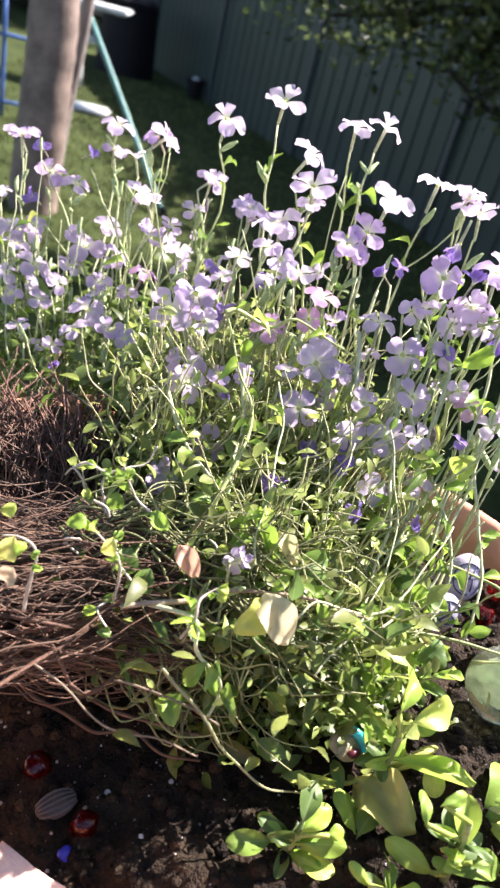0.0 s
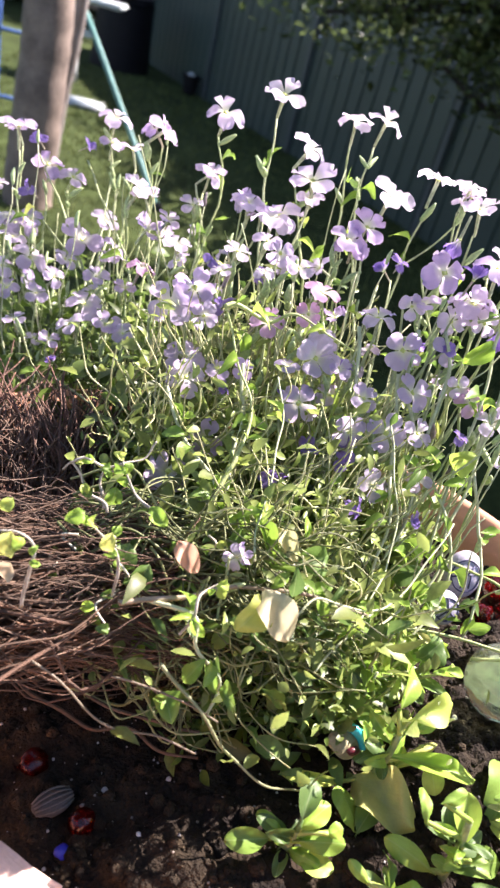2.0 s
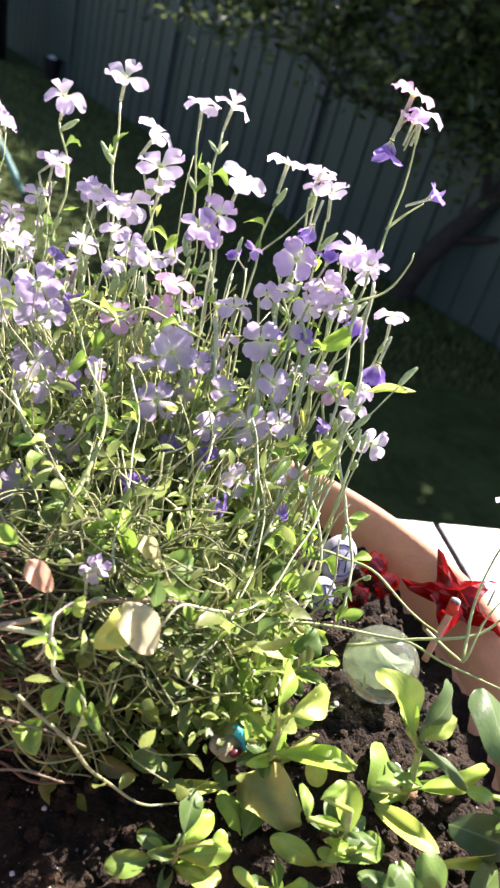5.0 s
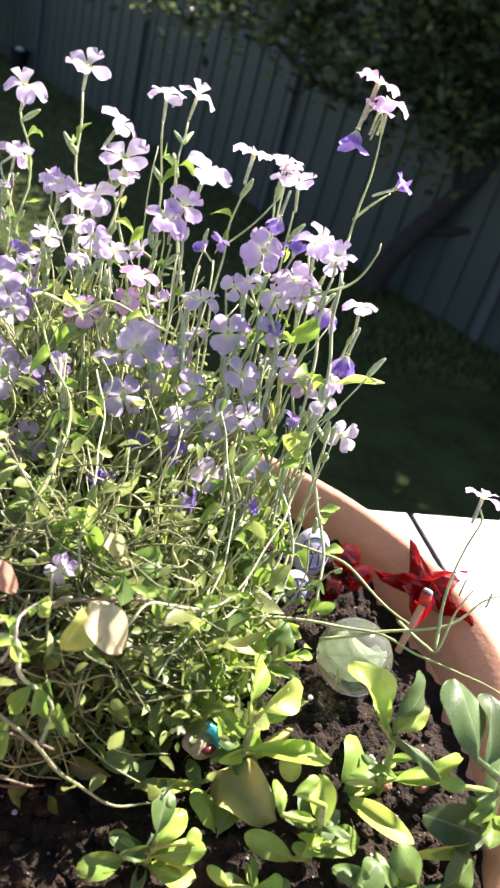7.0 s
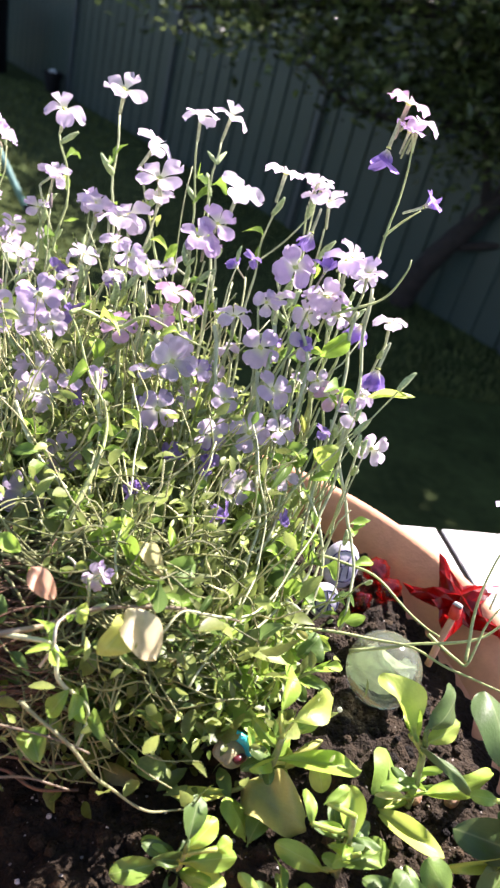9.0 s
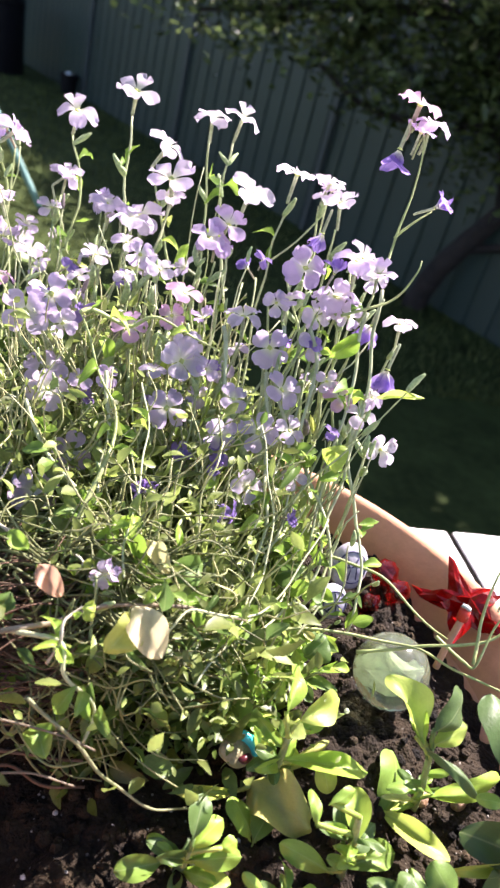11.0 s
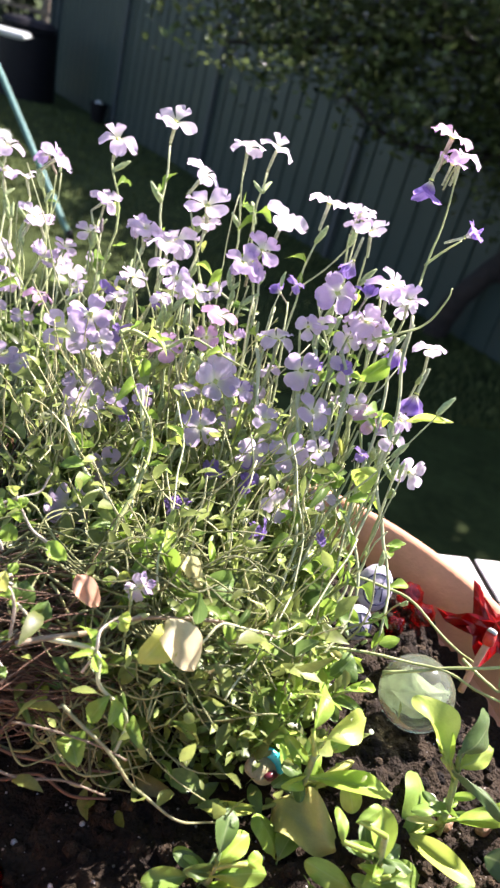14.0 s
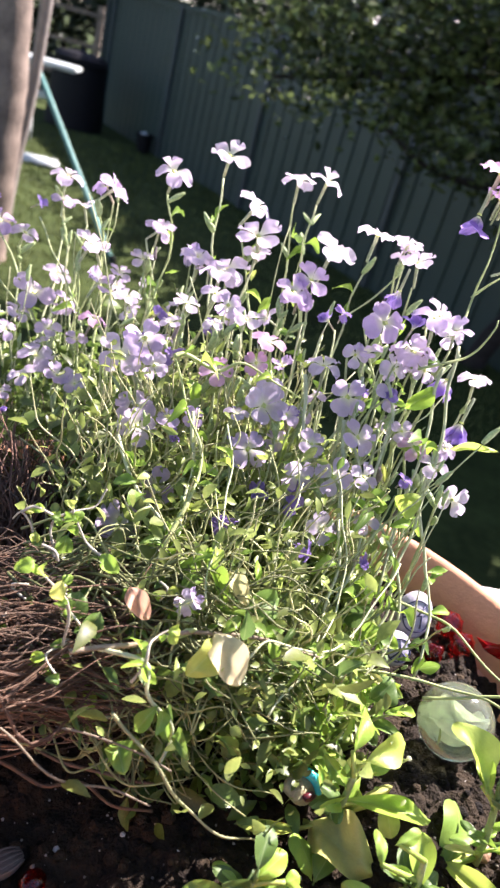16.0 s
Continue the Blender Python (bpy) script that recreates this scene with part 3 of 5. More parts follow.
def lump_data(r, at, base, seedv, squash=0.7):
    """A small uneven stone."""
    verts, faces = [], []
    for i in range(5):
        t = math.pi * i / 4
        for k in range(6):
            a = 2 * math.pi * k / 6 + seedv
            q = Vector((math.sin(t) * math.cos(a), math.sin(t) * math.sin(a), math.cos(t) * squash))
            verts.append(Vector(at) + q * r * (1 + 0.45 * noise.noise(q * 1.7 + Vector((seedv, 0, 0)))))
    for i in range(4):
        for k in range(6):
            a, b = base + i * 6 + k, base + i * 6 + (k + 1) % 6
            faces.append((a, a + 6, b + 6, b))
    return verts, faces


def scatter(name, count, rmin, rmax, material, seed, label, category):
    r = random.Random(seed)
    V, Fc = [], []
    while len(V) < count * 30:
        a, q = r.uniform(0, 2 * math.pi), 0.143 * r.random() ** 0.5
        x, y = BX + LX * q * math.cos(a), BY + LY * q * math.sin(a)
        s = rmin + (rmax - rmin) * r.random() ** 3
        v, f = lump_data(s, (x, y, soil_z(x, y) + 0.25 * s), len(V), r.uniform(0, 50))
        V += v
        Fc += f
    tagged(part(name, mesh_of(name, V, Fc, material), material, None), label, category, kind="stuff")


scatter("soil_crumbs", 4200, 0.0005, 0.0042, CLOD, 21, "loose dark crumbs of soil over the bowl", "soil")
scatter("grit", 1500, 0.0002, 0.0010, GRIT, 22, "pale grit and bark bits scattered on the soil", "grit")
scatter("perlite", 170, 0.0003, 0.0022, PERLITE, 23, "small white perlite bits in the potting soil", "grit")



# ---- ornaments in the bowl ----
def blob(r, sx, sy, sz, sub=4, rough=0.0, freq=60.0):
    bm = bmesh.new()
    bmesh.ops.create_icosphere(bm, subdivisions=sub, radius=r)
    for v in bm.verts:
        v.co *= 1 + rough * noise.noise(v.co * freq)
        v.co = Vector((v.co.x * sx, v.co.y * sy, v.co.z * sz))
    return bm


ball = thing("glass_ball", (0.187, 0.232, 1.244), "clear greenish glass ball with white swirls on soil", "glass ball")
part("ball", blob(0.0188, 1, 1, 1), CLEAR, ball, smooth=True, place=pose(0.187, 0.232, 1.244))
for k in range(3):
    v, f = [], []
    for i in range(15):
        t = i / 14
        a = k * 2.1 + 2.6 * t
        w = 0.0078 * math.sin(math.pi * t) + 0.0006
        for s in (-1, 0, 1):
            v.append((w * s * math.cos(a) + 0.002 * math.cos(a + 1.5) * (s * s), w * s * math.sin(a) + 0.002 * math.sin(a + 1.5) * (s * s), -0.0135 + 0.027 * t))
    for i in range(14):
        for s in range(2):
            f.append((3 * i + s, 3 * i + s + 1, 3 * i + s + 4, 3 * i + s + 3))
    part("swirl", mesh_of("swirl", v, f, SWIRL), SWIRL, ball, "white swirl inside the glass", place=pose(0.187, 0.232, 1.244, 50, 20 * k, 30))


def rune_pebble(at, sx, sy, sz, turn, marks, label):
    m = pose(*at, *turn)
    ob = thing("painted_pebble", at, label, "pebble", "painted pebbles")
    part("stone", blob(1.0, sx, sy, sz, 4, 0.05, 1.4), PEBBLE, ob, smooth=True, place=m)
    for name, pts in marks:
        run = [Vector((x * sx, y * sy, sz * (1 - min(0.97, x * x + y * y)) ** 0.5 * 1.03 + 0.0003)) for x, y in pts]
        v, f = tube_data(run, 0.00045, 0.00045, 5)
        part(name, mesh_of(name, v, f, INK), INK, ob, "thin dark painted line", place=m)


ring = [(0.72 * math.cos(a), 0.66 * math.sin(a)) for a in [2 * math.pi * i / 28 for i in range(29)]]
wheel = [("ring", ring), ("spoke", [(-0.5, -0.45), (0, 0), (0.5, 0.45)]), ("spoke", [(-0.5, 0.45), (0, 0), (0.5, -0.45)]), ("spoke", [(0, -0.6), (0, 0), (0, 0.6)])]
veins = [("ring", ring), ("spoke", [(-0.66, -0.2), (0, 0.05), (0.66, 0.25)]), ("spoke", [(0, 0.05), (0.25, 0.5)]), ("spoke", [(0.2, 0.12), (0.3, -0.45)]), ("spoke", [(-0.2, -0.05), (-0.35, 0.4)]), ("spoke", [(-0.1, 0), (-0.1, -0.55)])]
rune_pebble((0.188, 0.311, 1.241), 0.0115, 0.0140, 0.0070, (58, 6, -8), veins, "pale grey pebble with a painted ring and veins")
rune_pebble((0.173, 0.288, 1.234), 0.0098, 0.0098, 0.0060, (58, 0, 6), wheel, "small round pale pebble with a painted wheel")


def gem(at, r, material, label, name="glass_gem", flat=0.65, rough=0.40):
    bm = blob(r, 1, 0.85, flat, 3, rough, 230)
    tagged(part(name, bm, material, None, smooth=material is RED_GLASS, place=pose(*at, 12, 8, 40)), label, "glass gem", "red glass gems" if material is RED_GLASS else "")


gem((0.214, 0.314, 1.236), 0.0085, RED_GLASS, "red glass nugget by the terracotta wall", flat=0.8)
gem((0.219, 0.301, 1.233), 0.0080, RED_GLASS, "red glass nugget among others on soil", flat=0.8)
gem((0.200, 0.293, 1.229), 0.0060, RED_GLASS, "upright red glass nugget beside the pebbles", flat=1.25)
gem((-0.026, 0.196, soil_z(-0.02, 0.196) + 0.001), 0.0070, RED_GLASS, "dusty red glass nugget in shaded soil", flat=0.7, rough=0.2)
gem((0.000, 0.170, soil_z(0.0, 0.17) + 0.002), 0.0064, RED_GLASS, "shiny red glass bead in shaded soil", flat=0.9, rough=0.1)
gem((-0.006, 0.157, soil_z(0.0, 0.157) + 0.001), 0.0036, BLUE_GLASS, "small blue glass chip on the soil", flat=0.7)

PAINTED_AT = Vector((0.1105, 0.2030, 1.2215))
stone = thing("painted_stone", PAINTED_AT - Vector((0, 0, 0.006)), "cream pebble with a turquoise band and maroon spot", "pebble")
part("stone", blob(0.0090, 1.15, 0.8, 0.60, 4, 0.30, 120), CREAM, stone, smooth=True, place=pose(*PAINTED_AT, 30, 8, 25))
arc = [PAINTED_AT + Vector(v) for v in ((-0.0055, 0.0030, 0.0070), (-0.0020, 0.0020, 0.0085), (0.0020, 0.0005, 0.0080), (0.0055, -0.0010, 0.0055), (0.0078, -0.0020, 0.0015))]
tube("painted_band", spline(arc, 5), 0.0020, 0.0029, TEAL, stone, "glossy turquoise band", sides=12)
part("painted_spot", blob(0.0030, 1.3, 0.7, 0.8, 3, 0.5, 260), MAROON, stone, "dark maroon spot", smooth=True, place=pose(*(PAINTED_AT + Vector((0.0012, -0.0062, 0.0022))), 30, 8, 25))


def in_gap(p):
    """The open spot in the foliage before the painted stone."""
    way = Vector((-0.33, -0.66, 0.96)).normalized()
    k = min(0.065, max(0.0, (p - PAINTED_AT).dot(way)))
    return (PAINTED_AT + Vector((0.002, 0.001, 0.003)) + way * k - p).length < 0.0125


BROWN_STONE = mat("brown_stone", (0.34, 0.20, 0.12), 0.5, vary=0.4, scale=140, bump=0.3, bscale=500)
for x, y, r_, what in ((0.144, 0.232, 0.0034, "smooth pinkish brown pebble in the soil"), (0.195, 0.183, 0.0045, "small amber brown stone between seedlings"), (0.211, 0.178, 0.0038, "small dull brown stone by the seedling")):
    tagged(part("small_stone", blob(r_, 1, 0.8, 0.75, 3, 0.25, 300), BROWN_STONE, None, smooth=True, place=pose(x, y, soil_z(x, y) + 0.4 * r_, 10, 20, 50 * r_ * 1000)), what, "stone", "small brown stones")

shell = thing("striped_shell", (-0.014, 0.176, 1.19), "dark grey ribbed shell half lying in the soil", "shell")
part("valve", blob(0.0092, 1, 0.62, 0.36, 4, 0.06, 90), SHELL, shell, smooth=True, place=pose(-0.014, 0.176, soil_z(-0.014, 0.176) + 0.004, 15, 0, 35))
for k in range(5):
    y = -0.0045 + 0.00225 * k
    run = [Vector((x, y * (1 - (x / 0.013) ** 2), 0.0046 * (1 - min(0.95, (x / 0.0102) ** 2 + (y / 0.0075) ** 2)) ** 0.5)) for x in np.linspace(-0.0085, 0.0085, 7)]
    v, f = tube_data(run, 0.0004, 0.0004, 5)
    part("rib", mesh_of("rib", v, f, SHELL_RIB), SHELL_RIB, shell, "pale raised rib", place=pose(-0.014, 0.176, soil_z(-0.014, 0.176) + 0.004, 15, 0, 35))

# added piece in place of the bowl's sunlit near-left rim
RIM_PIECE_AT = (-0.026, 0.122, 1.200)
shard = thing("rim_piece", (-0.050, 0.055, soil_z(-0.050, 0.055)), "terracotta piece standing in for the bowl's near rim, sunlight in its pale colour", "shard")
bm = box(-0.017, -0.024, -0.003, 0.017, 0.024, 0.003, 0.0022, 3)
bmesh.ops.subdivide_edges(bm, edges=bm.edges[:], cuts=3, use_grid_fill=True)
for v in bm.verts:
    v.co.z += 0.005 - 4.0 * v.co.x * v.co.x
    v.co += Vector((noise.noise(v.co * 60), noise.noise(v.co * 60 + Vector((7, 0, 0))), 0)) * 0.0016
part("piece", bm, SUNLIT_TERRA, shard, smooth=True, place=pose(*RIM_PIECE_AT, 28, 4, -28))

# a red star on a stake, leaning on the far wall of the bowl
star = thing("star_ornament", (0.230, 0.275, 1.22), "translucent red plastic star ornament on a short stake", "ornament")
bm = bmesh.new()
pts = []
for k in range(10):
    a = math.pi * k / 5 + math.pi / 2
    r = 0.031 if k % 2 == 0 else 0.0115
    pts.append((r * math.cos(a), r * math.sin(a)))
rimv = [bm.verts.new((x, y, 0)) for x, y in pts]
front, back = bm.verts.new((0, 0, 0.008)), bm.verts.new((0, 0, -0.008))
for k in range(10):
    bm.faces.new((rimv[k], rimv[(k + 1) % 10], front))
    bm.faces.new((rimv[(k + 1) % 10], rimv[k], back))
bmesh.ops.subdivide_edges(bm, edges=bm.edges[:], cuts=3, use_grid_fill=True)
for v in bm.verts:
    v.co.z += 0.008 * noise.noise(v.co * 110) + 0.010 * (v.co.length / 0.03) ** 2 * noise.noise(v.co * 25 + Vector((3, 0, 0)))
part("star", bm, RED_PLASTIC, star, place=frame_of((0.2465, 0.277, 1.2485), (-0.15, -0.25, 0.93), 1.08, -40))
tube("stake", spline([(0.215, 0.238, 1.241), (0.218, 0.242, 1.255), (0.222, 0.246, 1.269)], 3), 0.0018, 0.0018, WOODSTICK, star, sides=10)
tube("socket", spline([(0.222, 0.246, 1.268), (0.222, 0.247, 1.274)], 2), 0.0030, 0.0028, RED_SOFT, star, sides=14)
tube("cap", spline([(0.222, 0.247, 1.274), (0.223, 0.248, 1.275)], 2), 0.0027, 0.0023, PALE_PLASTIC, star, "white cap", sides=14)

# ---- plant kinds ----
PETALS = [petal_mesh("petal", 0.02, 0.08, 0.46), petal_mesh("petal", 0.07, 0.12, 0.48, 0.03), petal_mesh("petal", 0.12, 0.05, 0.44, 0.04), petal_mesh("petal", -0.06, 0.10, 0.45)]
WILTED = [petal_mesh("petal", 0.30, 0.10, 0.50, 0.07), petal_mesh("petal", 0.42, 0.05, 0.46, 0.10), petal_mesh("petal", -0.25, 0.08, 0.46, 0.08)]
_t = tube_data([Vector((0, 0, -0.05)), Vector((0, 0, 0.0)), Vector((0, 0, 0.028))], 0.035, 0.075, 8)
EYE_MESH = mesh_of("flower", _t[0], _t[1], EYE_GREEN)
_t = tube_data([Vector((0, 0, -0.66)), Vector((0.010, 0, -0.60)), Vector((0.006, 0, -0.4)), Vector((0, 0, -0.1)), Vector((0, 0, 0.0))], 0.036, 0.050, 8)
CALYX_MESH = mesh_of("calyx", _t[0], _t[1], CALYX)
_t = tube_data([Vector((0, 0, 0)), Vector((0.02, 0, 0.2)), Vector((0.03, 0, 0.55)), Vector((0.02, 0, 0.85)), Vector((0, 0, 1))], 0.085, 0.045, 7)
BUD_MESH = mesh_of("bud", [(v.x * (1 + 1.2 * math.sin(math.pi * min(1, max(0, v.z)))), v.y * (1 + 1.2 * math.sin(math.pi * min(1, max(0, v.z)))), v.z) for v in _t[0]], _t[1], CALYX)
LEAVES = [leaf_mesh("leaf", LEAF, 1.0, 0.30, 0.16), leaf_mesh("leaf", LEAF, 1.0, 0.62, 0.22), leaf_mesh("leaf", LEAF, 1.0, -0.20, 0.18, 0.8), leaf_mesh("leaf", LEAF, 1.0, 0.45, 0.28, 1.3, twist=0.9), leaf_mesh("leaf", LEAF, 1.0, 0.85, 0.30, 1.1, twist=-0.6)]


def add_leaf(parent, a, b, broad, hue, r, up=None):
    ob = part("leaf", r.choice(LEAVES), LEAF, parent, place=leaf_pose(a, b, broad, up or (r.gauss(0, 0.35), r.gauss(-0.25, 0.3), 1)))
    ob.color = (*green(max(0.0, hue), r.random()), 1)
    return ob


def add_flower(plant, at, size, hue, way, r, fold=0.0, wilt=0.0):
    """Four petals round an eye, on a slender calyx."""
    m = frame_of(at, way, size, r.uniform(0, 90))
    flower = part("flower", EYE_MESH, EYE_GREEN, plant, place=m)
    kinds = WILTED if fold or r.random() < wilt else PETALS
    mesh = r.choice(kinds)
    for k in range(4):
        p = new("petal", mesh if r.random() < 0.75 else r.choice(kinds))
        p.parent = flower
        s = r.uniform(0.92, 1.08)
        p.matrix_basis = pose(0, 0, 0.02, 0, 0, 90 * k + r.gauss(0, 5)) @ pose(0, 0, 0, r.gauss(0, 8 + 0.5 * fold), r.gauss(0, 8 + 0.2 * fold) - fold, 0) @ Matrix.Diagonal((s, s * r.uniform(0.92, 1.1), 1, 1))
        p.color = (*((0.36, 0.25, 0.60) if fold else lilac(hue, r.random())), 1)
    c = new("calyx", CALYX_MESH)
    c.parent = flower
    c.color = (0.9, 0.72, 0.85, 1) if hue > 0.6 else (1, 1, 1, 1)
    return flower


def add_bud(plant, at, way, size, r, hue=None):
    ob = part("bud", BUD_MESH, CALYX, plant, place=frame_of(at, way, size))
    ob.color = (*(lilac(0.62, r.random()) if hue else (0.85, 1.0, 0.75)), 1)


def stock_plant(flowers, feet, seed, label, leaves, camera_side=0.3, extra=10, mates=(0, 1), tilt=0.36, wilt=0.0, facing=(), scale=1.0):
    """A many-stemmed flowering plant: stems with leaves, flowers and pods."""
    r = random.Random(seed)
    fx, fy, spread = feet
    plant = thing("stock_plant", (fx, fy, soil_z(fx, fy)), label, "flowering plant", "flowering stock plants")
    runs = []
    heads = []
    for x, y, z, mm, hue in flowers:
        heads.append((x, y, z, mm, hue, None))
        for _ in range(r.choice(mates)):
            heads.append((x + r.gauss(0, 0.010), y + r.gauss(0.003, 0.010), z - abs(r.gauss(0.003, 0.009)), mm * r.uniform(0.6, 0.85), min(0.8, max(0, hue + r.gauss(0.05, 0.15))), True))
    for x, y, z, mm, hue, mate in heads:
        size = scale * mm / 1000
        top = Vector((x, y, z))
        way = Vector((r.gauss(0.03, tilt), -camera_side * r.uniform(-0.1, 1.7) - (0.9 if 0.5 < hue < 0.6 else 0), 1)).normalized()
        if not mate and len(runs) < len(facing):
            way = Vector((*facing[len(runs)], 1)).normalized()
        add_flower(plant, top, size, hue, way, r, wilt=wilt)
        neck = top - way * size * 0.65
        g_ = r.random()
        colour = (0.42 + 0.18 * g_, 0.50 + 0.16 * g_, 0.20 + 0.16 * g_)
        if mate:                                                          # a side flower on the last main stem
            start = runs[-1][-r.randint(5, 8)]
            side_run = spline([start, start.lerp(neck, 0.55) + Vector((0, 0, -0.003)), neck], 5)
            tube("stem", side_run, 0.0006, 0.00055, STEM, plant, sides=5, colour=colour)
            continue
        foot = Vector((fx + r.gauss(0, spread) + 0.62 * (x - fx), fy + r.gauss(0, spread * 0.7) + 0.35 * (y - fy), 0))
        foot.x = min(foot.x, 0.122)
        d = math.hypot((foot.x - BX) / LX, (foot.y - BY) / LY)
        if d > 0.135:
            foot = Vector((BX + (foot.x - BX) * 0.135 / d, BY + (foot.y - BY) * 0.135 / d, 0))
        foot.z = soil_z(foot.x, foot.y)
        low = top - Vector((0.10 * (top.x - foot.x), 0.10 * (top.y - foot.y), 0.050 + 0.02 * r.random()))
        mid = Vector((foot.x + 0.76 * (low.x - foot.x), foot.y + 0.72 * (low.y - foot.y), foot.z + 0.42 * (low.z - foot.z))) + Vector((r.gauss(0, 0.010), r.gauss(0, 0.010) - 0.008, 0.010 + r.gauss(0, 0.006)))
        run = spline([foot, mid, low + Vector((r.gauss(0, 0.004), r.gauss(0, 0.004), 0)), neck], 7)
        runs.append(run)
        tube("stem", run, 0.0010, 0.00065, STEM, plant, sides=6, colour=colour, knobs=0.15)
        for _ in range(r.choice((1, 2, 3)) if z > 1.40 else 0):          # small leaves on the bare upper stem
            a = run[-r.randint(4, 11)]
            ln = r.uniform(0.009, 0.014)
            add_leaf(plant, a, a + Vector((r.gauss(0, 1), r.gauss(-0.2, 0.6), r.gauss(0.3, 0.3))).normalized() * ln, ln * 0.36, r.gauss(0.55, 0.1), r)
        for _ in range(r.choice((1, 1, 2, 2, 3))):                      # slim pods and buds under the flower
            k = len(run) - r.randint(2, 6)
            w = Vector((r.gauss(0, 0.5), r.gauss(0, 0.5), 0.9))
            add_bud(plant, run[k], w, r.uniform(0.008, 0.015), r, r.random() < 0.04)
    for _ in range(extra):                                                # stems without a flower
        f = r.choice(flowers)
        top = Vector((f[0] + r.gauss(0, 0.03), f[1] + r.gauss(-0.03, 0.03), f[2] - r.uniform(0.0, 0.06)))
        top.x = min(top.x, 0.150 + 0.1 * max(0, top.z - 1.30))
        top.y = max(top.y, 0.212)
        run0 = r.choice(runs)
        foot = run0[0]
        mid = Vector((foot.x + 0.72 * (top.x - foot.x), foot.y + 0.70 * (top.y - foot.y), foot.z + 0.42 * (top.z - foot.z))) + Vector((r.gauss(0, 0.012), r.gauss(0, 0.010), 0.01))
        run = spline([foot, mid, top], 8)
        runs.append(run)
        g_ = r.random()
        tube("stem", run, 0.0008, 0.00035, STEM, plant, sides=5, colour=(0.44 + 0.2 * g_, 0.50 + 0.15 * g_, 0.22 + 0.18 * g_), knobs=0.2)
        if r.random() < 0.5:
            add_bud(plant, run[-1], run[-1] - run[-3], r.uniform(0.006, 0.012), r, r.random() < 0.1)
    for _ in range(leaves):
        run = r.choice(runs)
        k = int(len(run) * (0.10 + 0.74 * r.random() ** 1.6))
        a = run[min(k, len(run) - 1)]
        az = r.uniform(0, 2 * math.pi)
        ln = r.uniform(0.007, 0.019)
        b = a + Vector((math.cos(az), math.sin(az), r.gauss(0.15, 0.5))).normalized() * ln
        add_leaf(plant, a, b, ln * r.uniform(0.20, 0.42), min(0.85, max(0.05, r.gauss(0.48, 0.2))), r)
    return plant


def seedling(leaves, foot, seed, label):
    """A young rosette plant with broad spoon-shaped leaves on stalks from a short stem."""
    r = random.Random(seed)
    foot = Vector(foot)
    foot.z = soil_z(foot.x, foot.y) - 0.002
    plant = thing("seedling", foot, label, "seedling", "young leafy seedlings")
    c = sum((Vector(a) for a, *_ in leaves), Vector()) / len(leaves)
    top = max(a[2] for a, *_ in leaves)
    crown_ = foot.lerp(Vector((c.x, c.y, top)), 0.85)
    tube("stem", spline([foot, foot.lerp(crown_, 0.5) + Vector((0.001, 0, 0)), crown_], 4), 0.0020, 0.0013, STEM, plant, sides=8, colour=(0.36, 0.45, 0.18))
    for a, b, broad, hue in leaves:
        a, b = Vector(a), Vector(b)
        b.z = max(b.z, soil_z(b.x, b.y) + 0.003)
        root = foot.lerp(crown_, min(1.0, max(0.15, (a.z - foot.z) / max(0.004, crown_.z - foot.z) - 0.15)))
        if (a - root).length > 0.004:
            tube("stalk", spline([root, root.lerp(a, 0.5) + Vector((0, 0, 0.001)), a + (b - a) * 0.12], 4), 0.0013, 0.0010, STEM, plant, sides=6, colour=tuple(0.9 * v for v in green(min(0.8, hue + 0.15), 0.5)))
        ob = part("leaf", CRINKLED if hue > 0.93 and broad > 12 else SPOON[r.randrange(len(SPOON))], LEAF_THICK, plant, place=leaf_pose(a, b, 0.92 * broad / 1000, (r.gauss(0.0, 0.25), r.gauss(-0.55, 0.2), 0.8)))
        ob.color = (*green(hue, r.random()), 1)
    for k in range(8):                                                   # small leaves low on the stem
        a = foot.lerp(crown_, r.uniform(0.2, 0.8))
        az = r.uniform(0, 2 * math.pi)
        ln = r.uniform(0.008, 0.018)
        b = a + Vector((math.cos(az), math.sin(az), r.uniform(0.0, 1.0))).normalized() * ln
        ob = part("leaf", r.choice(SPOON), LEAF_THICK, plant, place=leaf_pose(a, b, ln * r.uniform(0.30, 0.45), (r.gauss(0, 0.3), r.gauss(-0.4, 0.2), 0.8)))
        ob.color = (*green(r.uniform(0.15, 0.6), r.random()), 1)
    return plant


HEART = [leaf_mesh("leaf", LEAF, 1.0, 0.14, 0.40, 0.85, 14, 8, 0.03, 0.10, 0.70, 0.10, 0.035), leaf_mesh("leaf", LEAF, 1.0, 0.10, 0.26, 0.9, 14, 8, 0.03, -0.15, 0.66, 0.16, 0.045)]
CRINKLED = leaf_mesh("leaf", LEAF, 1.0, 0.10, 0.20, 0.85, 20, 12, 0.03, 0.15, 0.62, 0.12, 0.075)
SPOON = [leaf_mesh("leaf", LEAF_THICK, 1.0, 0.0, -0.10, 1.30, 18, 8, 0.10, 0.0, 0.60, 0.14), leaf_mesh("leaf", LEAF_THICK, 1.0, 0.05, 0.14, 1.40, 18, 8, 0.12, 0.25, 0.62, 0.10), leaf_mesh("leaf", LEAF_THICK, 1.0, 0.0, 0.20, 1.25, 18, 8, 0.08, -0.30, 0.62, 0.11), leaf_mesh("leaf", LEAF_THICK, 1.0, 0.10, -0.08, 1.30, 18, 8, 0.10, 0.15, 0.58, 0.18)]

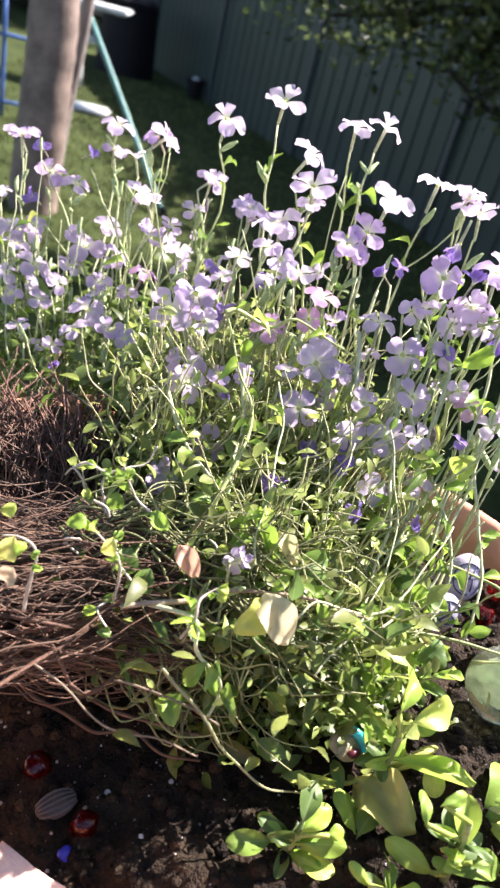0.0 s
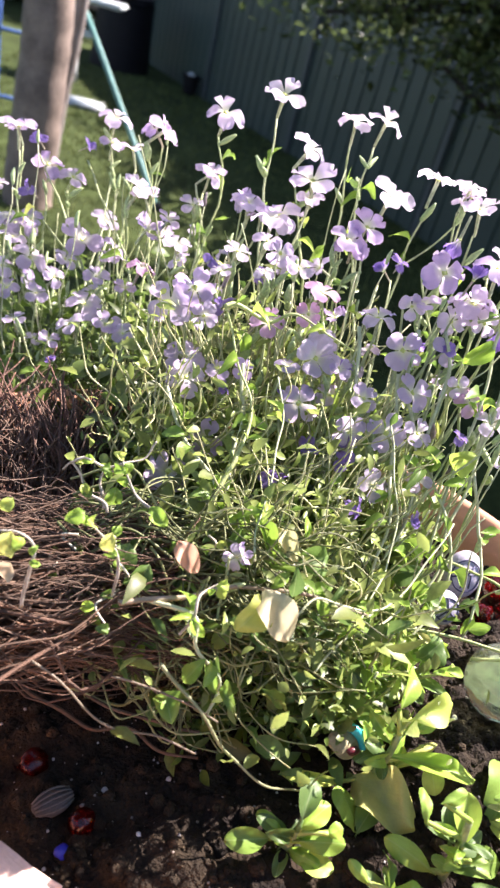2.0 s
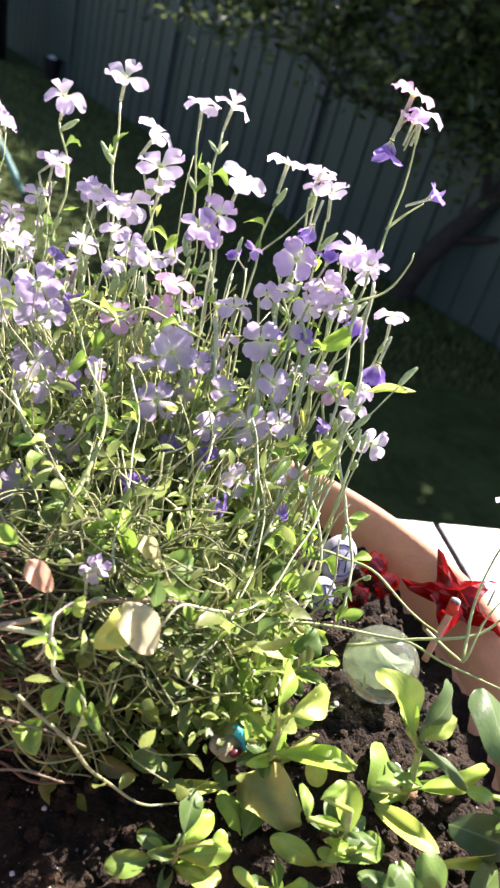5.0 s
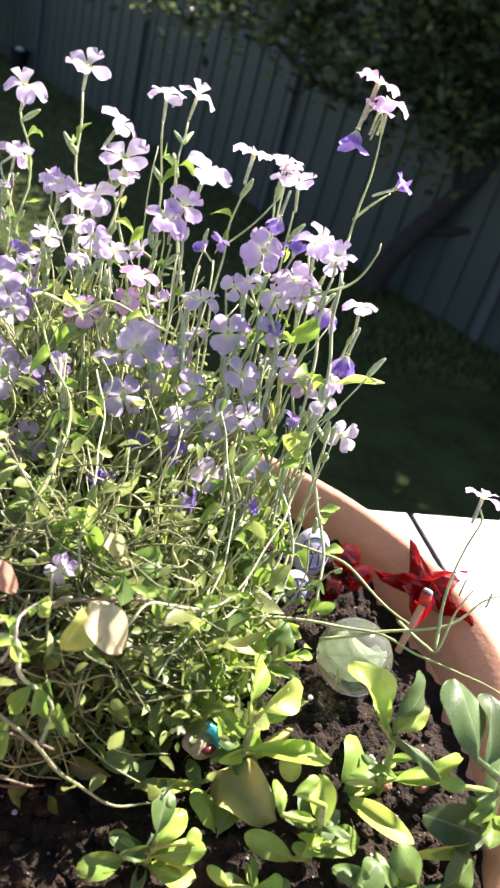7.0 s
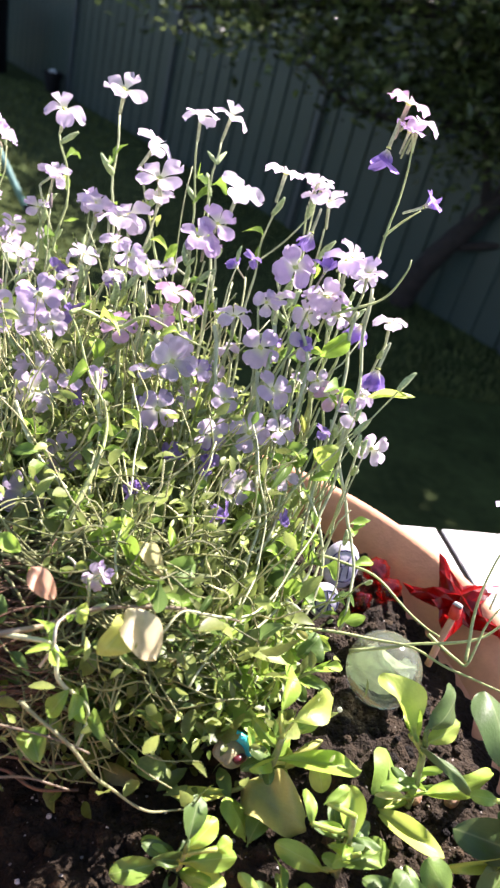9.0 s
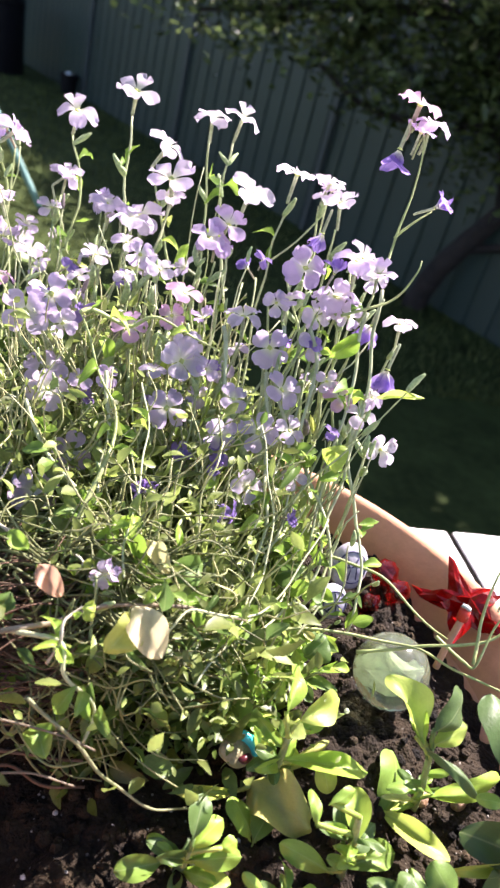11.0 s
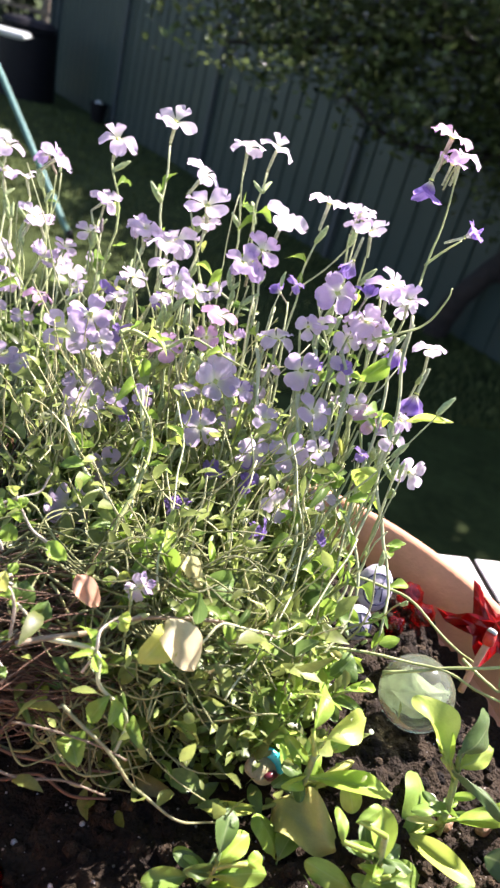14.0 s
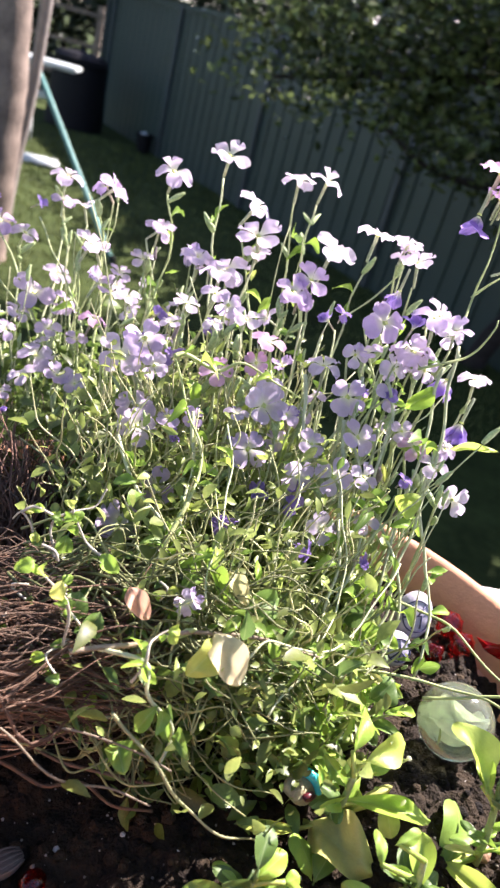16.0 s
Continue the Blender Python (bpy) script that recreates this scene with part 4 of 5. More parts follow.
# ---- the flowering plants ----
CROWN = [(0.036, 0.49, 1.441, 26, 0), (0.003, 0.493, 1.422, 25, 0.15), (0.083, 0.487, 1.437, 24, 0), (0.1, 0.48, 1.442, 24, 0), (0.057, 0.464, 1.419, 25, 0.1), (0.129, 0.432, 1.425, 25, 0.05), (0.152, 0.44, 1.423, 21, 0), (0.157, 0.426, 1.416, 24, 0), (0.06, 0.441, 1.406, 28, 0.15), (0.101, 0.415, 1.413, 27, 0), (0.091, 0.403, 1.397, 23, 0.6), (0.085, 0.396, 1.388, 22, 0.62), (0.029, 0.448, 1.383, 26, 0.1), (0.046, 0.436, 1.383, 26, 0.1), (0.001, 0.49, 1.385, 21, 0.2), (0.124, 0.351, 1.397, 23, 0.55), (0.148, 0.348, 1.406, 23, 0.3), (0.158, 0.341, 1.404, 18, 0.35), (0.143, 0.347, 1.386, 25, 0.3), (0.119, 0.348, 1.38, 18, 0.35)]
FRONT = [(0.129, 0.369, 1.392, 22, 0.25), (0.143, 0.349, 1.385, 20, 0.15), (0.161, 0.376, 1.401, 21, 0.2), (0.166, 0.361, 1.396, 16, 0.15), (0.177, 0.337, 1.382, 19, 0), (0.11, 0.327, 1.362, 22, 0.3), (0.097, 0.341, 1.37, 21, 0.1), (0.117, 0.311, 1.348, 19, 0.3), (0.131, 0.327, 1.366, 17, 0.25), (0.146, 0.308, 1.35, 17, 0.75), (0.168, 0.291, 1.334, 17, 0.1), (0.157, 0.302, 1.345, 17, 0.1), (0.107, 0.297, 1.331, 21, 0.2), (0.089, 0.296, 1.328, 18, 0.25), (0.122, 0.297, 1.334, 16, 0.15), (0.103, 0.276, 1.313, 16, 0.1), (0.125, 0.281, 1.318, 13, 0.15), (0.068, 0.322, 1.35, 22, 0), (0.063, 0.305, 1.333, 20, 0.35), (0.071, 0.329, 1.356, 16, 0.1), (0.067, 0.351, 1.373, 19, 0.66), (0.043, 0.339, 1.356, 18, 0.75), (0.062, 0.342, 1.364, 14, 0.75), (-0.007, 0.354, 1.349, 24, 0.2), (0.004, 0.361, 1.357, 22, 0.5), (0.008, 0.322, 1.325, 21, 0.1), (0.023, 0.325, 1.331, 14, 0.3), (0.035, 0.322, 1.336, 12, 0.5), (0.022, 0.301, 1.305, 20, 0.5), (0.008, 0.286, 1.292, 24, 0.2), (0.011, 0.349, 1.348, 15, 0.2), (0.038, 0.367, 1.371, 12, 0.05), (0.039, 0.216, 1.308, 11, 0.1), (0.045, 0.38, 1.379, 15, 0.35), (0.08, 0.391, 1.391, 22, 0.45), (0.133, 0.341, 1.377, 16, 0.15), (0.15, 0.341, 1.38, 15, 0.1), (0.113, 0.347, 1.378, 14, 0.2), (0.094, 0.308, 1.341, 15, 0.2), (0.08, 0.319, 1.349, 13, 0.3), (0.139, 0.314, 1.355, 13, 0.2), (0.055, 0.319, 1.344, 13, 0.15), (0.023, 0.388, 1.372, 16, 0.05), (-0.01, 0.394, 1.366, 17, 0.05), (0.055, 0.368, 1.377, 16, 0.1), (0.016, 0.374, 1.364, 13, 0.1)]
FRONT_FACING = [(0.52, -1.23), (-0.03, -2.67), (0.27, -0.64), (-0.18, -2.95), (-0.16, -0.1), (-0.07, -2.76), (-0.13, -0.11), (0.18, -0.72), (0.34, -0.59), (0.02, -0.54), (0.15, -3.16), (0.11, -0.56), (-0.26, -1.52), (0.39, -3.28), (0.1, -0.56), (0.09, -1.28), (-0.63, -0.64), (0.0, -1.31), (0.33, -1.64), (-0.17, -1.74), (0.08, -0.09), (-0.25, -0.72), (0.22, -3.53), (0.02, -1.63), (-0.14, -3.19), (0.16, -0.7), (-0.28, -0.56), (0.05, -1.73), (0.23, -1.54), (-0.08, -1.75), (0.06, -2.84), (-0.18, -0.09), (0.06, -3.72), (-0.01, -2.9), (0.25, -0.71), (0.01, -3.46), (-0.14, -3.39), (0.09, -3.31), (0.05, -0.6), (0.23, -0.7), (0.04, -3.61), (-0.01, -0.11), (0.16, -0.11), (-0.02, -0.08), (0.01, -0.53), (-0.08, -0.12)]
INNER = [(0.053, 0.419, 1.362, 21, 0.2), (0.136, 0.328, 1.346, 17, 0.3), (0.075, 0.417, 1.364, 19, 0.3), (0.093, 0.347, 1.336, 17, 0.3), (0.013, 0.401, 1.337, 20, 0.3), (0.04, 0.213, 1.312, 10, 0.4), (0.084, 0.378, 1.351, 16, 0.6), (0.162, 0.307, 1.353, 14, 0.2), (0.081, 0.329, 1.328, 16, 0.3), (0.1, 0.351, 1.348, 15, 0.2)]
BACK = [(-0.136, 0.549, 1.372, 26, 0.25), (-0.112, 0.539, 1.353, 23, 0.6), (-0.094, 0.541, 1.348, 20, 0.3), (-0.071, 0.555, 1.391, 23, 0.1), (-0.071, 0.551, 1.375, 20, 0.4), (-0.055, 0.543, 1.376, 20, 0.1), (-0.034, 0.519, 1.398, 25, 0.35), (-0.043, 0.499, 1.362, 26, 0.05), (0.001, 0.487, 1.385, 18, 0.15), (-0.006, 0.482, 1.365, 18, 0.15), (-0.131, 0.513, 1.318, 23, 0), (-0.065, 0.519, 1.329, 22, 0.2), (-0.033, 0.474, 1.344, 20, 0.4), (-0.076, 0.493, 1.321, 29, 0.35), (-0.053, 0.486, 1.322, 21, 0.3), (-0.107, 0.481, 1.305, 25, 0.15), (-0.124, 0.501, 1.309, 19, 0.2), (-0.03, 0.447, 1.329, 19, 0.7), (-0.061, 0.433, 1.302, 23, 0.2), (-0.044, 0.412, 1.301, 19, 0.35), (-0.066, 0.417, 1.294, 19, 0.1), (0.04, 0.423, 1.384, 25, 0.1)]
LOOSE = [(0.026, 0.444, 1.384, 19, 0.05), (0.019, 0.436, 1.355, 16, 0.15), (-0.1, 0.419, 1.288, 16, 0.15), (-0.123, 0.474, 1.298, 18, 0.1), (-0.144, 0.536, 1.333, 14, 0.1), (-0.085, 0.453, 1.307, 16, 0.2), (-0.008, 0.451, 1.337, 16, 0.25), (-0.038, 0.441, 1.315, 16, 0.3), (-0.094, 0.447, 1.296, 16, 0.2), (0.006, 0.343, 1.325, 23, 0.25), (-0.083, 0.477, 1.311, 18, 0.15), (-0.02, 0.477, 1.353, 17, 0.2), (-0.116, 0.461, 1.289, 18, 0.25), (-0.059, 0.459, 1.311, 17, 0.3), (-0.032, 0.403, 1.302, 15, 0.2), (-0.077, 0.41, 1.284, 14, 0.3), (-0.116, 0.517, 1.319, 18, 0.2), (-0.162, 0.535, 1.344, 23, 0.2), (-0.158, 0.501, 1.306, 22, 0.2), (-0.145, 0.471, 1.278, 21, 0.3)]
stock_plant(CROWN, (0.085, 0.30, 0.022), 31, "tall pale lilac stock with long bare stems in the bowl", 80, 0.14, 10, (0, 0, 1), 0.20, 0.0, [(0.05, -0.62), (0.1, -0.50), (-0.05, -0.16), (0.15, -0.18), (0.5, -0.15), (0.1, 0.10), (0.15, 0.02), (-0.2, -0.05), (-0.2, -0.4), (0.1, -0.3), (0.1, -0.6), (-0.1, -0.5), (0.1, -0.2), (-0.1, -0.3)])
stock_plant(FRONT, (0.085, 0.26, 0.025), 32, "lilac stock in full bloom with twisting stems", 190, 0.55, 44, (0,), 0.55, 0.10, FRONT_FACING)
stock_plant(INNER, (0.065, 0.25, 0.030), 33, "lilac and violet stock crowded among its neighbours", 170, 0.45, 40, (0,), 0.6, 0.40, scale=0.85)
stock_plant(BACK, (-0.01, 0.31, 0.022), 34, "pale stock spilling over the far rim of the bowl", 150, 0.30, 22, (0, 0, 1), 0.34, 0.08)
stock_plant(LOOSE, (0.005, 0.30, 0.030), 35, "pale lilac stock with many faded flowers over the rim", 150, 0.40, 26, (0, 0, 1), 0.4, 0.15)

# long trailing stems and the large single leaves of the front plant
LONG = [[(-0.002, 0.192, 1.297), (0.019, 0.200, 1.297), (0.045, 0.208, 1.299), (0.069, 0.211, 1.301), (0.083, 0.211, 1.298), (0.098, 0.213, 1.292)],
    [(0.158, 0.342, 1.401), (0.169, 0.355, 1.410), (0.174, 0.368, 1.431), (0.178, 0.381, 1.451), (0.178, 0.388, 1.467)],
    [(0.171, 0.361, 1.418), (0.179, 0.365, 1.427), (0.186, 0.369, 1.433)],
    [(0.142, 0.329, 1.384), (0.159, 0.331, 1.391), (0.168, 0.332, 1.398), (0.175, 0.334, 1.410), (0.177, 0.337, 1.415)],
    [(0.019, 0.316, 1.369), (0.025, 0.319, 1.370), (0.039, 0.319, 1.365), (0.049, 0.321, 1.371), (0.060, 0.321, 1.369), (0.084, 0.318, 1.359)],
    [(0.015, 0.177, 1.284), (0.034, 0.171, 1.268), (0.053, 0.169, 1.245), (0.069, 0.167, 1.235), (0.086, 0.170, 1.229)],
    [(0.029, 0.242, 1.305), (0.030, 0.253, 1.311), (0.037, 0.270, 1.323), (0.039, 0.280, 1.328), (0.035, 0.295, 1.340), (0.024, 0.311, 1.358), (0.019, 0.316, 1.369)]]
TRAIL = [[(0.106, 0.230, 1.263), (0.138, 0.234, 1.267), (0.178, 0.223, 1.273), (0.197, 0.205, 1.279), (0.212, 0.187, 1.284), (0.219, 0.174, 1.289)],
    [(0.149, 0.271, 1.280), (0.173, 0.260, 1.282), (0.192, 0.234, 1.278), (0.199, 0.223, 1.280)],
    [(0.160, 0.225, 1.263), (0.192, 0.219, 1.279), (0.213, 0.212, 1.290), (0.223, 0.213, 1.302), (0.231, 0.212, 1.309)],
    [(0.206, 0.207, 1.281), (0.209, 0.221, 1.295), (0.213, 0.229, 1.308), (0.222, 0.236, 1.327), (0.221, 0.241, 1.333)],
    [(0.194, 0.225, 1.279), (0.204, 0.212, 1.278), (0.208, 0.207, 1.280), (0.213, 0.215, 1.294), (0.220, 0.219, 1.305)]]
CURLS = [[(-0.029, 0.175, 1.277), (-0.013, 0.173, 1.268), (0.003, 0.169, 1.258), (0.021, 0.171, 1.254), (0.037, 0.168, 1.248)],
    [(0.000, 0.179, 1.271), (0.022, 0.175, 1.270), (0.041, 0.172, 1.264)],
    [(0.058, 0.191, 1.304), (0.070, 0.200, 1.310), (0.094, 0.206, 1.303), (0.113, 0.219, 1.303), (0.134, 0.249, 1.320)],
    [(0.078, 0.188, 1.279), (0.092, 0.206, 1.288), (0.108, 0.237, 1.298), (0.111, 0.265, 1.318), (0.106, 0.292, 1.338)],
    [(0.046, 0.213, 1.309), (0.048, 0.236, 1.321), (0.053, 0.269, 1.334), (0.048, 0.295, 1.348)],
    [(0.162, 0.337, 1.398), (0.162, 0.323, 1.373), (0.159, 0.310, 1.354), (0.154, 0.290, 1.326), (0.145, 0.273, 1.304), (0.140, 0.251, 1.283), (0.118, 0.234, 1.269), (0.083, 0.217, 1.268)],
    [(0.109, 0.318, 1.354), (0.111, 0.297, 1.328), (0.112, 0.274, 1.312), (0.110, 0.254, 1.295), (0.102, 0.228, 1.278), (0.095, 0.219, 1.270)],
    [(0.157, 0.309, 1.351), (0.154, 0.290, 1.326), (0.160, 0.273, 1.305), (0.163, 0.264, 1.296), (0.161, 0.242, 1.275), (0.157, 0.234, 1.265)],
    [(0.128, 0.332, 1.375), (0.134, 0.319, 1.358), (0.129, 0.303, 1.334), (0.134, 0.287, 1.316), (0.145, 0.264, 1.301), (0.144, 0.243, 1.277), (0.130, 0.230, 1.264)],
    [(0.086, 0.335, 1.366), (0.092, 0.314, 1.341), (0.090, 0.290, 1.317), (0.085, 0.256, 1.294), (0.086, 0.242, 1.287)],
    [(-0.001, 0.311, 1.325), (0.009, 0.294, 1.316), (0.025, 0.269, 1.307), (0.031, 0.245, 1.301)],
    [(0.033, 0.319, 1.340), (0.038, 0.302, 1.321), (0.035, 0.274, 1.305), (0.029, 0.250, 1.299)],
    [(0.157, 0.331, 1.387), (0.152, 0.316, 1.362), (0.149, 0.300, 1.339), (0.140, 0.282, 1.313), (0.138, 0.263, 1.290)],
    [(0.005, 0.197, 1.295), (0.024, 0.191, 1.298), (0.028, 0.184, 1.290), (0.040, 0.180, 1.278), (0.036, 0.174, 1.264)],
    [(0.115, 0.335, 1.372), (0.115, 0.313, 1.345), (0.125, 0.289, 1.323), (0.121, 0.270, 1.303), (0.114, 0.254, 1.288)]]
SINGLE = [((0.051, 0.197, 1.308), (0.041, 0.186, 1.2995), 12, 0.84), ((0.049, 0.197, 1.311), (0.0605, 0.183, 1.3015), 13, 1.2), ((0.054, 0.228, 1.316), (0.063, 0.216, 1.312), 7, 1.1), ((0.065, 0.223, 1.305), (0.079, 0.228, 1.307), 12, 0.3), ((0.046, 0.235, 1.315), (0.055, 0.219, 1.306), 6, 0.55), ((0.044, 0.244, 1.309), (0.035, 0.236, 1.307), 7, 0.6), ((0.043, 0.244, 1.310), (0.054, 0.245, 1.312), 7, 0.6), ((0.140, 0.323, 1.364), (0.154, 0.327, 1.377), 9, 0.6), ((0.160, 0.298, 1.358), (0.177, 0.287, 1.367), 4, 0.75), ((0.139, 0.286, 1.327), (0.147, 0.281, 1.337), 12, 0.7), ((0.120, 0.257, 1.279), (0.133, 0.252, 1.288), 10, 0.2), ((0.133, 0.220, 1.264), (0.142, 0.225, 1.273), 12, 0.2), ((0.0145, 0.212, 1.314), (0.0240, 0.2035, 1.308), 8, 1.6), ((0.021, 0.183, 1.263), (0.025, 0.171, 1.262), 10, 0.40), ((0.103, 0.220, 1.286), (0.089, 0.216, 1.283), 10, 0.4), ((0.031, 0.349, 1.344), (0.036, 0.339, 1.335), 7, 0.6)]
runner = thing("trailing_stock", (0.05, 0.22, soil_z(0.05, 0.22)), "sprawling stock with long trailing stems and few broad leaves", "flowering plant", "flowering stock plants")
rt = random.Random(5)
for k, c in enumerate(LONG + TRAIL + CURLS):
    # stem 5 and the first two curls: shade over the soil put into darker colours
    tube("stem", spline(c, 8), 0.0012 if k in (0, 4, 6) else 0.0008 if k < 12 else 0.0005 if k < 17 else 0.0010, 0.0006 if k >= 17 else 0.0004, STEM, runner, sides=7, colour=(0.34, 0.27, 0.18) if k in (0,) else (0.30, 0.31, 0.15) if k == 5 else (0.46, 0.53, 0.20) if k < 12 else (0.24, 0.19, 0.12) if k < 14 else (0.56, 0.60, 0.34), knobs=0.15)
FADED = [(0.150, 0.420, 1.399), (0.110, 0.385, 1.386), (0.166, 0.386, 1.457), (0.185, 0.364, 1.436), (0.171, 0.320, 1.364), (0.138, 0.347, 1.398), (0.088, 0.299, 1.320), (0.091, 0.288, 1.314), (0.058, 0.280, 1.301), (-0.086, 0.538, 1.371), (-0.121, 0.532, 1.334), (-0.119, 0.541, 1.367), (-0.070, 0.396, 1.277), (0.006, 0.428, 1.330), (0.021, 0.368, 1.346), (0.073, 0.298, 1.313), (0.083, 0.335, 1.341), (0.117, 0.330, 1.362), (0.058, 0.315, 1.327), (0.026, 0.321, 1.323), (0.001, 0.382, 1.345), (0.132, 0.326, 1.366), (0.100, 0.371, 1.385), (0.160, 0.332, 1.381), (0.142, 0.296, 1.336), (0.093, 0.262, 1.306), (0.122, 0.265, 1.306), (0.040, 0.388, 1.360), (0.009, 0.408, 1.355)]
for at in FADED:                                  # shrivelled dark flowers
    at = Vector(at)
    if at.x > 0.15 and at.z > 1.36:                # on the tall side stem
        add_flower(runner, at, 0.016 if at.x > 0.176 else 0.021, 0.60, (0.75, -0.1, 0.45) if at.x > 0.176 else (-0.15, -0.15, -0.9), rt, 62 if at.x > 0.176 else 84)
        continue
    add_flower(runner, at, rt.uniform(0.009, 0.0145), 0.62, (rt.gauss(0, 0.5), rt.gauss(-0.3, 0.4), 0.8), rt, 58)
    foot = Vector((0.4 * at.x + 0.04 + rt.gauss(0, 0.02), 0.5 * at.y + 0.12 + rt.gauss(0, 0.015), 1.22))
    tube("stem", spline([foot, foot.lerp(at, 0.6) + Vector((0, -0.008, 0.012)), at - Vector((0, 0, 0.009))], 7), 0.0008, 0.0006, STEM, runner, sides=5, colour=(0.42, 0.48, 0.22), knobs=0.2)
for a, b, broad, hue in SINGLE:
    ob = part("leaf", CRINKLED if hue > 1 else rt.choice(HEART), LEAF, runner, place=leaf_pose(a, b, broad / 1000, (0.1, -0.8, 0.6)))
    ob.color = (*green(hue, rt.random()), 1)
ob = part("leaf", HEART[0], LEAF, runner, place=leaf_pose((0.0140, 0.2262, 1.2790), (0.0138, 0.2215, 1.2665), 0.0095, (0.1, -0.9, 0.4)))
ob.color = (*green(0.34, 0.6), 1)
tall = spline(LONG[1], 8)
for at, hue, size in (((0.171, 0.391, 1.478), 0.72, 0.027), ((0.181, 0.392, 1.470), 0.35, 0.023), ((0.174, 0.386, 1.466), 0.60, 0.017)):
    add_flower(runner, Vector(at), size, hue, (0.05, -0.15, 1), rt)
    tube("stem", spline([tall[-6], tall[-3].lerp(Vector(at), 0.5), Vector(at) - Vector((0, 0, 0.013))], 4), 0.0007, 0.0006, STEM, runner, sides=6, colour=(0.46, 0.52, 0.24))
for at, hue, size in (((0.222, 0.244, 1.337), 0.4, 0.019), ((0.217, 0.223, 1.307), 0.35, 0.013), ((0.224, 0.213, 1.311), 0.3, 0.014)):
    add_flower(runner, Vector(at), size, hue, (0.15, 0.3, 1), rt)
for k in range(14):                               # short curling shoots with round leaves
    p = Vector((rt.uniform(-0.045, 0.075), rt.uniform(0.205, 0.262), 0))
    p.z = 1.262 + 0.25 * (p.y - 0.19) + rt.uniform(-0.005, 0.012)
    c, d = [p], Vector((rt.gauss(-0.2, 0.6), rt.gauss(-0.2, 0.4), 1.0))
    for j in range(rt.choice((3, 4, 4, 5))):
        c.append(c[-1] + d.normalized() * rt.uniform(0.006, 0.011))
        d = d * 0.45 + Vector((rt.gauss(0, 0.8), rt.gauss(-0.15, 0.5), rt.gauss(0.45 - 0.3 * j, 0.4)))
    tube("stem", spline(c, 6), 0.0007, 0.00045, STEM, runner, sides=6, colour=(0.64, 0.61, 0.46))
    for q in c[1:]:
        for _ in range(rt.choice((0, 1, 1))):
            ln = rt.uniform(0.0035, 0.0065)
            ob = part("leaf", rt.choice(HEART), LEAF, runner, place=leaf_pose(q, q + Vector((rt.gauss(0, 1), rt.gauss(-0.4, 0.6), rt.gauss(0.2, 0.6))).normalized() * ln, ln * rt.uniform(0.6, 0.85), (0, -0.6, 0.8)))
            ob.color = (*green(rt.gauss(0.5, 0.12), rt.random()), 1)
for c in LONG[:1] + LONG[3:5] + LONG[6:] + CURLS[2:]:
    run = spline(c, 8)
    for _ in range(4):
        a = rt.choice(run)
        if a.x > 0.150 and 0.26 < a.y < 0.34:
            continue
        ln = rt.uniform(0.007, 0.012)
        add_leaf(runner, a, a + Vector((rt.gauss(0, 1), rt.gauss(-0.3, 0.6), rt.gauss(0.2, 0.7))).normalized() * ln, ln * 0.45, rt.gauss(0.5, 0.12), rt)

for c in CURLS[5:]:                               # broader leaves low on the long stems
    run = spline(c, 8)
    for _ in range(4):
        a = run[int(len(run) * rt.uniform(0.35, 0.98))]
        ln = rt.uniform(0.008, 0.0145)
        add_leaf(runner, a, a + Vector((rt.gauss(0, 1), rt.gauss(-0.3, 0.6), rt.gauss(0.3, 0.5))).normalized() * ln, ln * rt.uniform(0.4, 0.6), rt.gauss(0.48, 0.1), rt)


def blade_cloud(name, spots, per, spread, size, material, seed, slim=(0.10, 0.24)):
    """Small lance-shaped leaves, folded along the midrib and arching over, round the given spots, as one mesh."""
    r = np.random.default_rng(seed)
    n = len(spots) * per
    c = np.repeat(np.array([tuple(s) for s in spots]), per, axis=0) + r.normal(0, 1, (n, 3)) * np.array(spread)
    way = r.normal(0, 1, (n, 3)) * (1, 1, 0.8) + (0, 0, 0.35)
    way /= np.linalg.norm(way, axis=1)[:, None]
    up = r.normal(0, 0.6, (n, 3)) + (0, -0.2, 1)
    side = np.cross(up, way)
    side /= np.linalg.norm(side, axis=1)[:, None]
    nor = np.cross(way, side)
    ln = size * (0.45 + 1.25 * r.random((n, 1)) ** 2)
    w = ln * r.uniform(slim[0], slim[1], (n, 1))
    bend = ln * r.normal(0.35, 0.35, (n, 1))
    pts = []
    for u, s, in ((0.0, 0.12), (0.22, 0.7), (0.5, 1.0), (0.78, 0.68), (1.0, 0.05)):
        mid = c + way * ln * u - nor * bend * u * u
        for k, h in ((-1, 0.4), (0, 0.0), (1, 0.4)):
            pts.append(mid + side * w * s * k + nor * w * h * s)
    pts = np.stack(pts, axis=1).reshape(-1, 3)
    k = np.arange(n)[:, None] * 15
    quads = np.concatenate([k + (3 * i + j, 3 * i + j + 3, 3 * i + j + 4, 3 * i + j + 1) for i in range(4) for j in range(2)])
    return mesh_of(name, pts.tolist(), quads.tolist(), material)


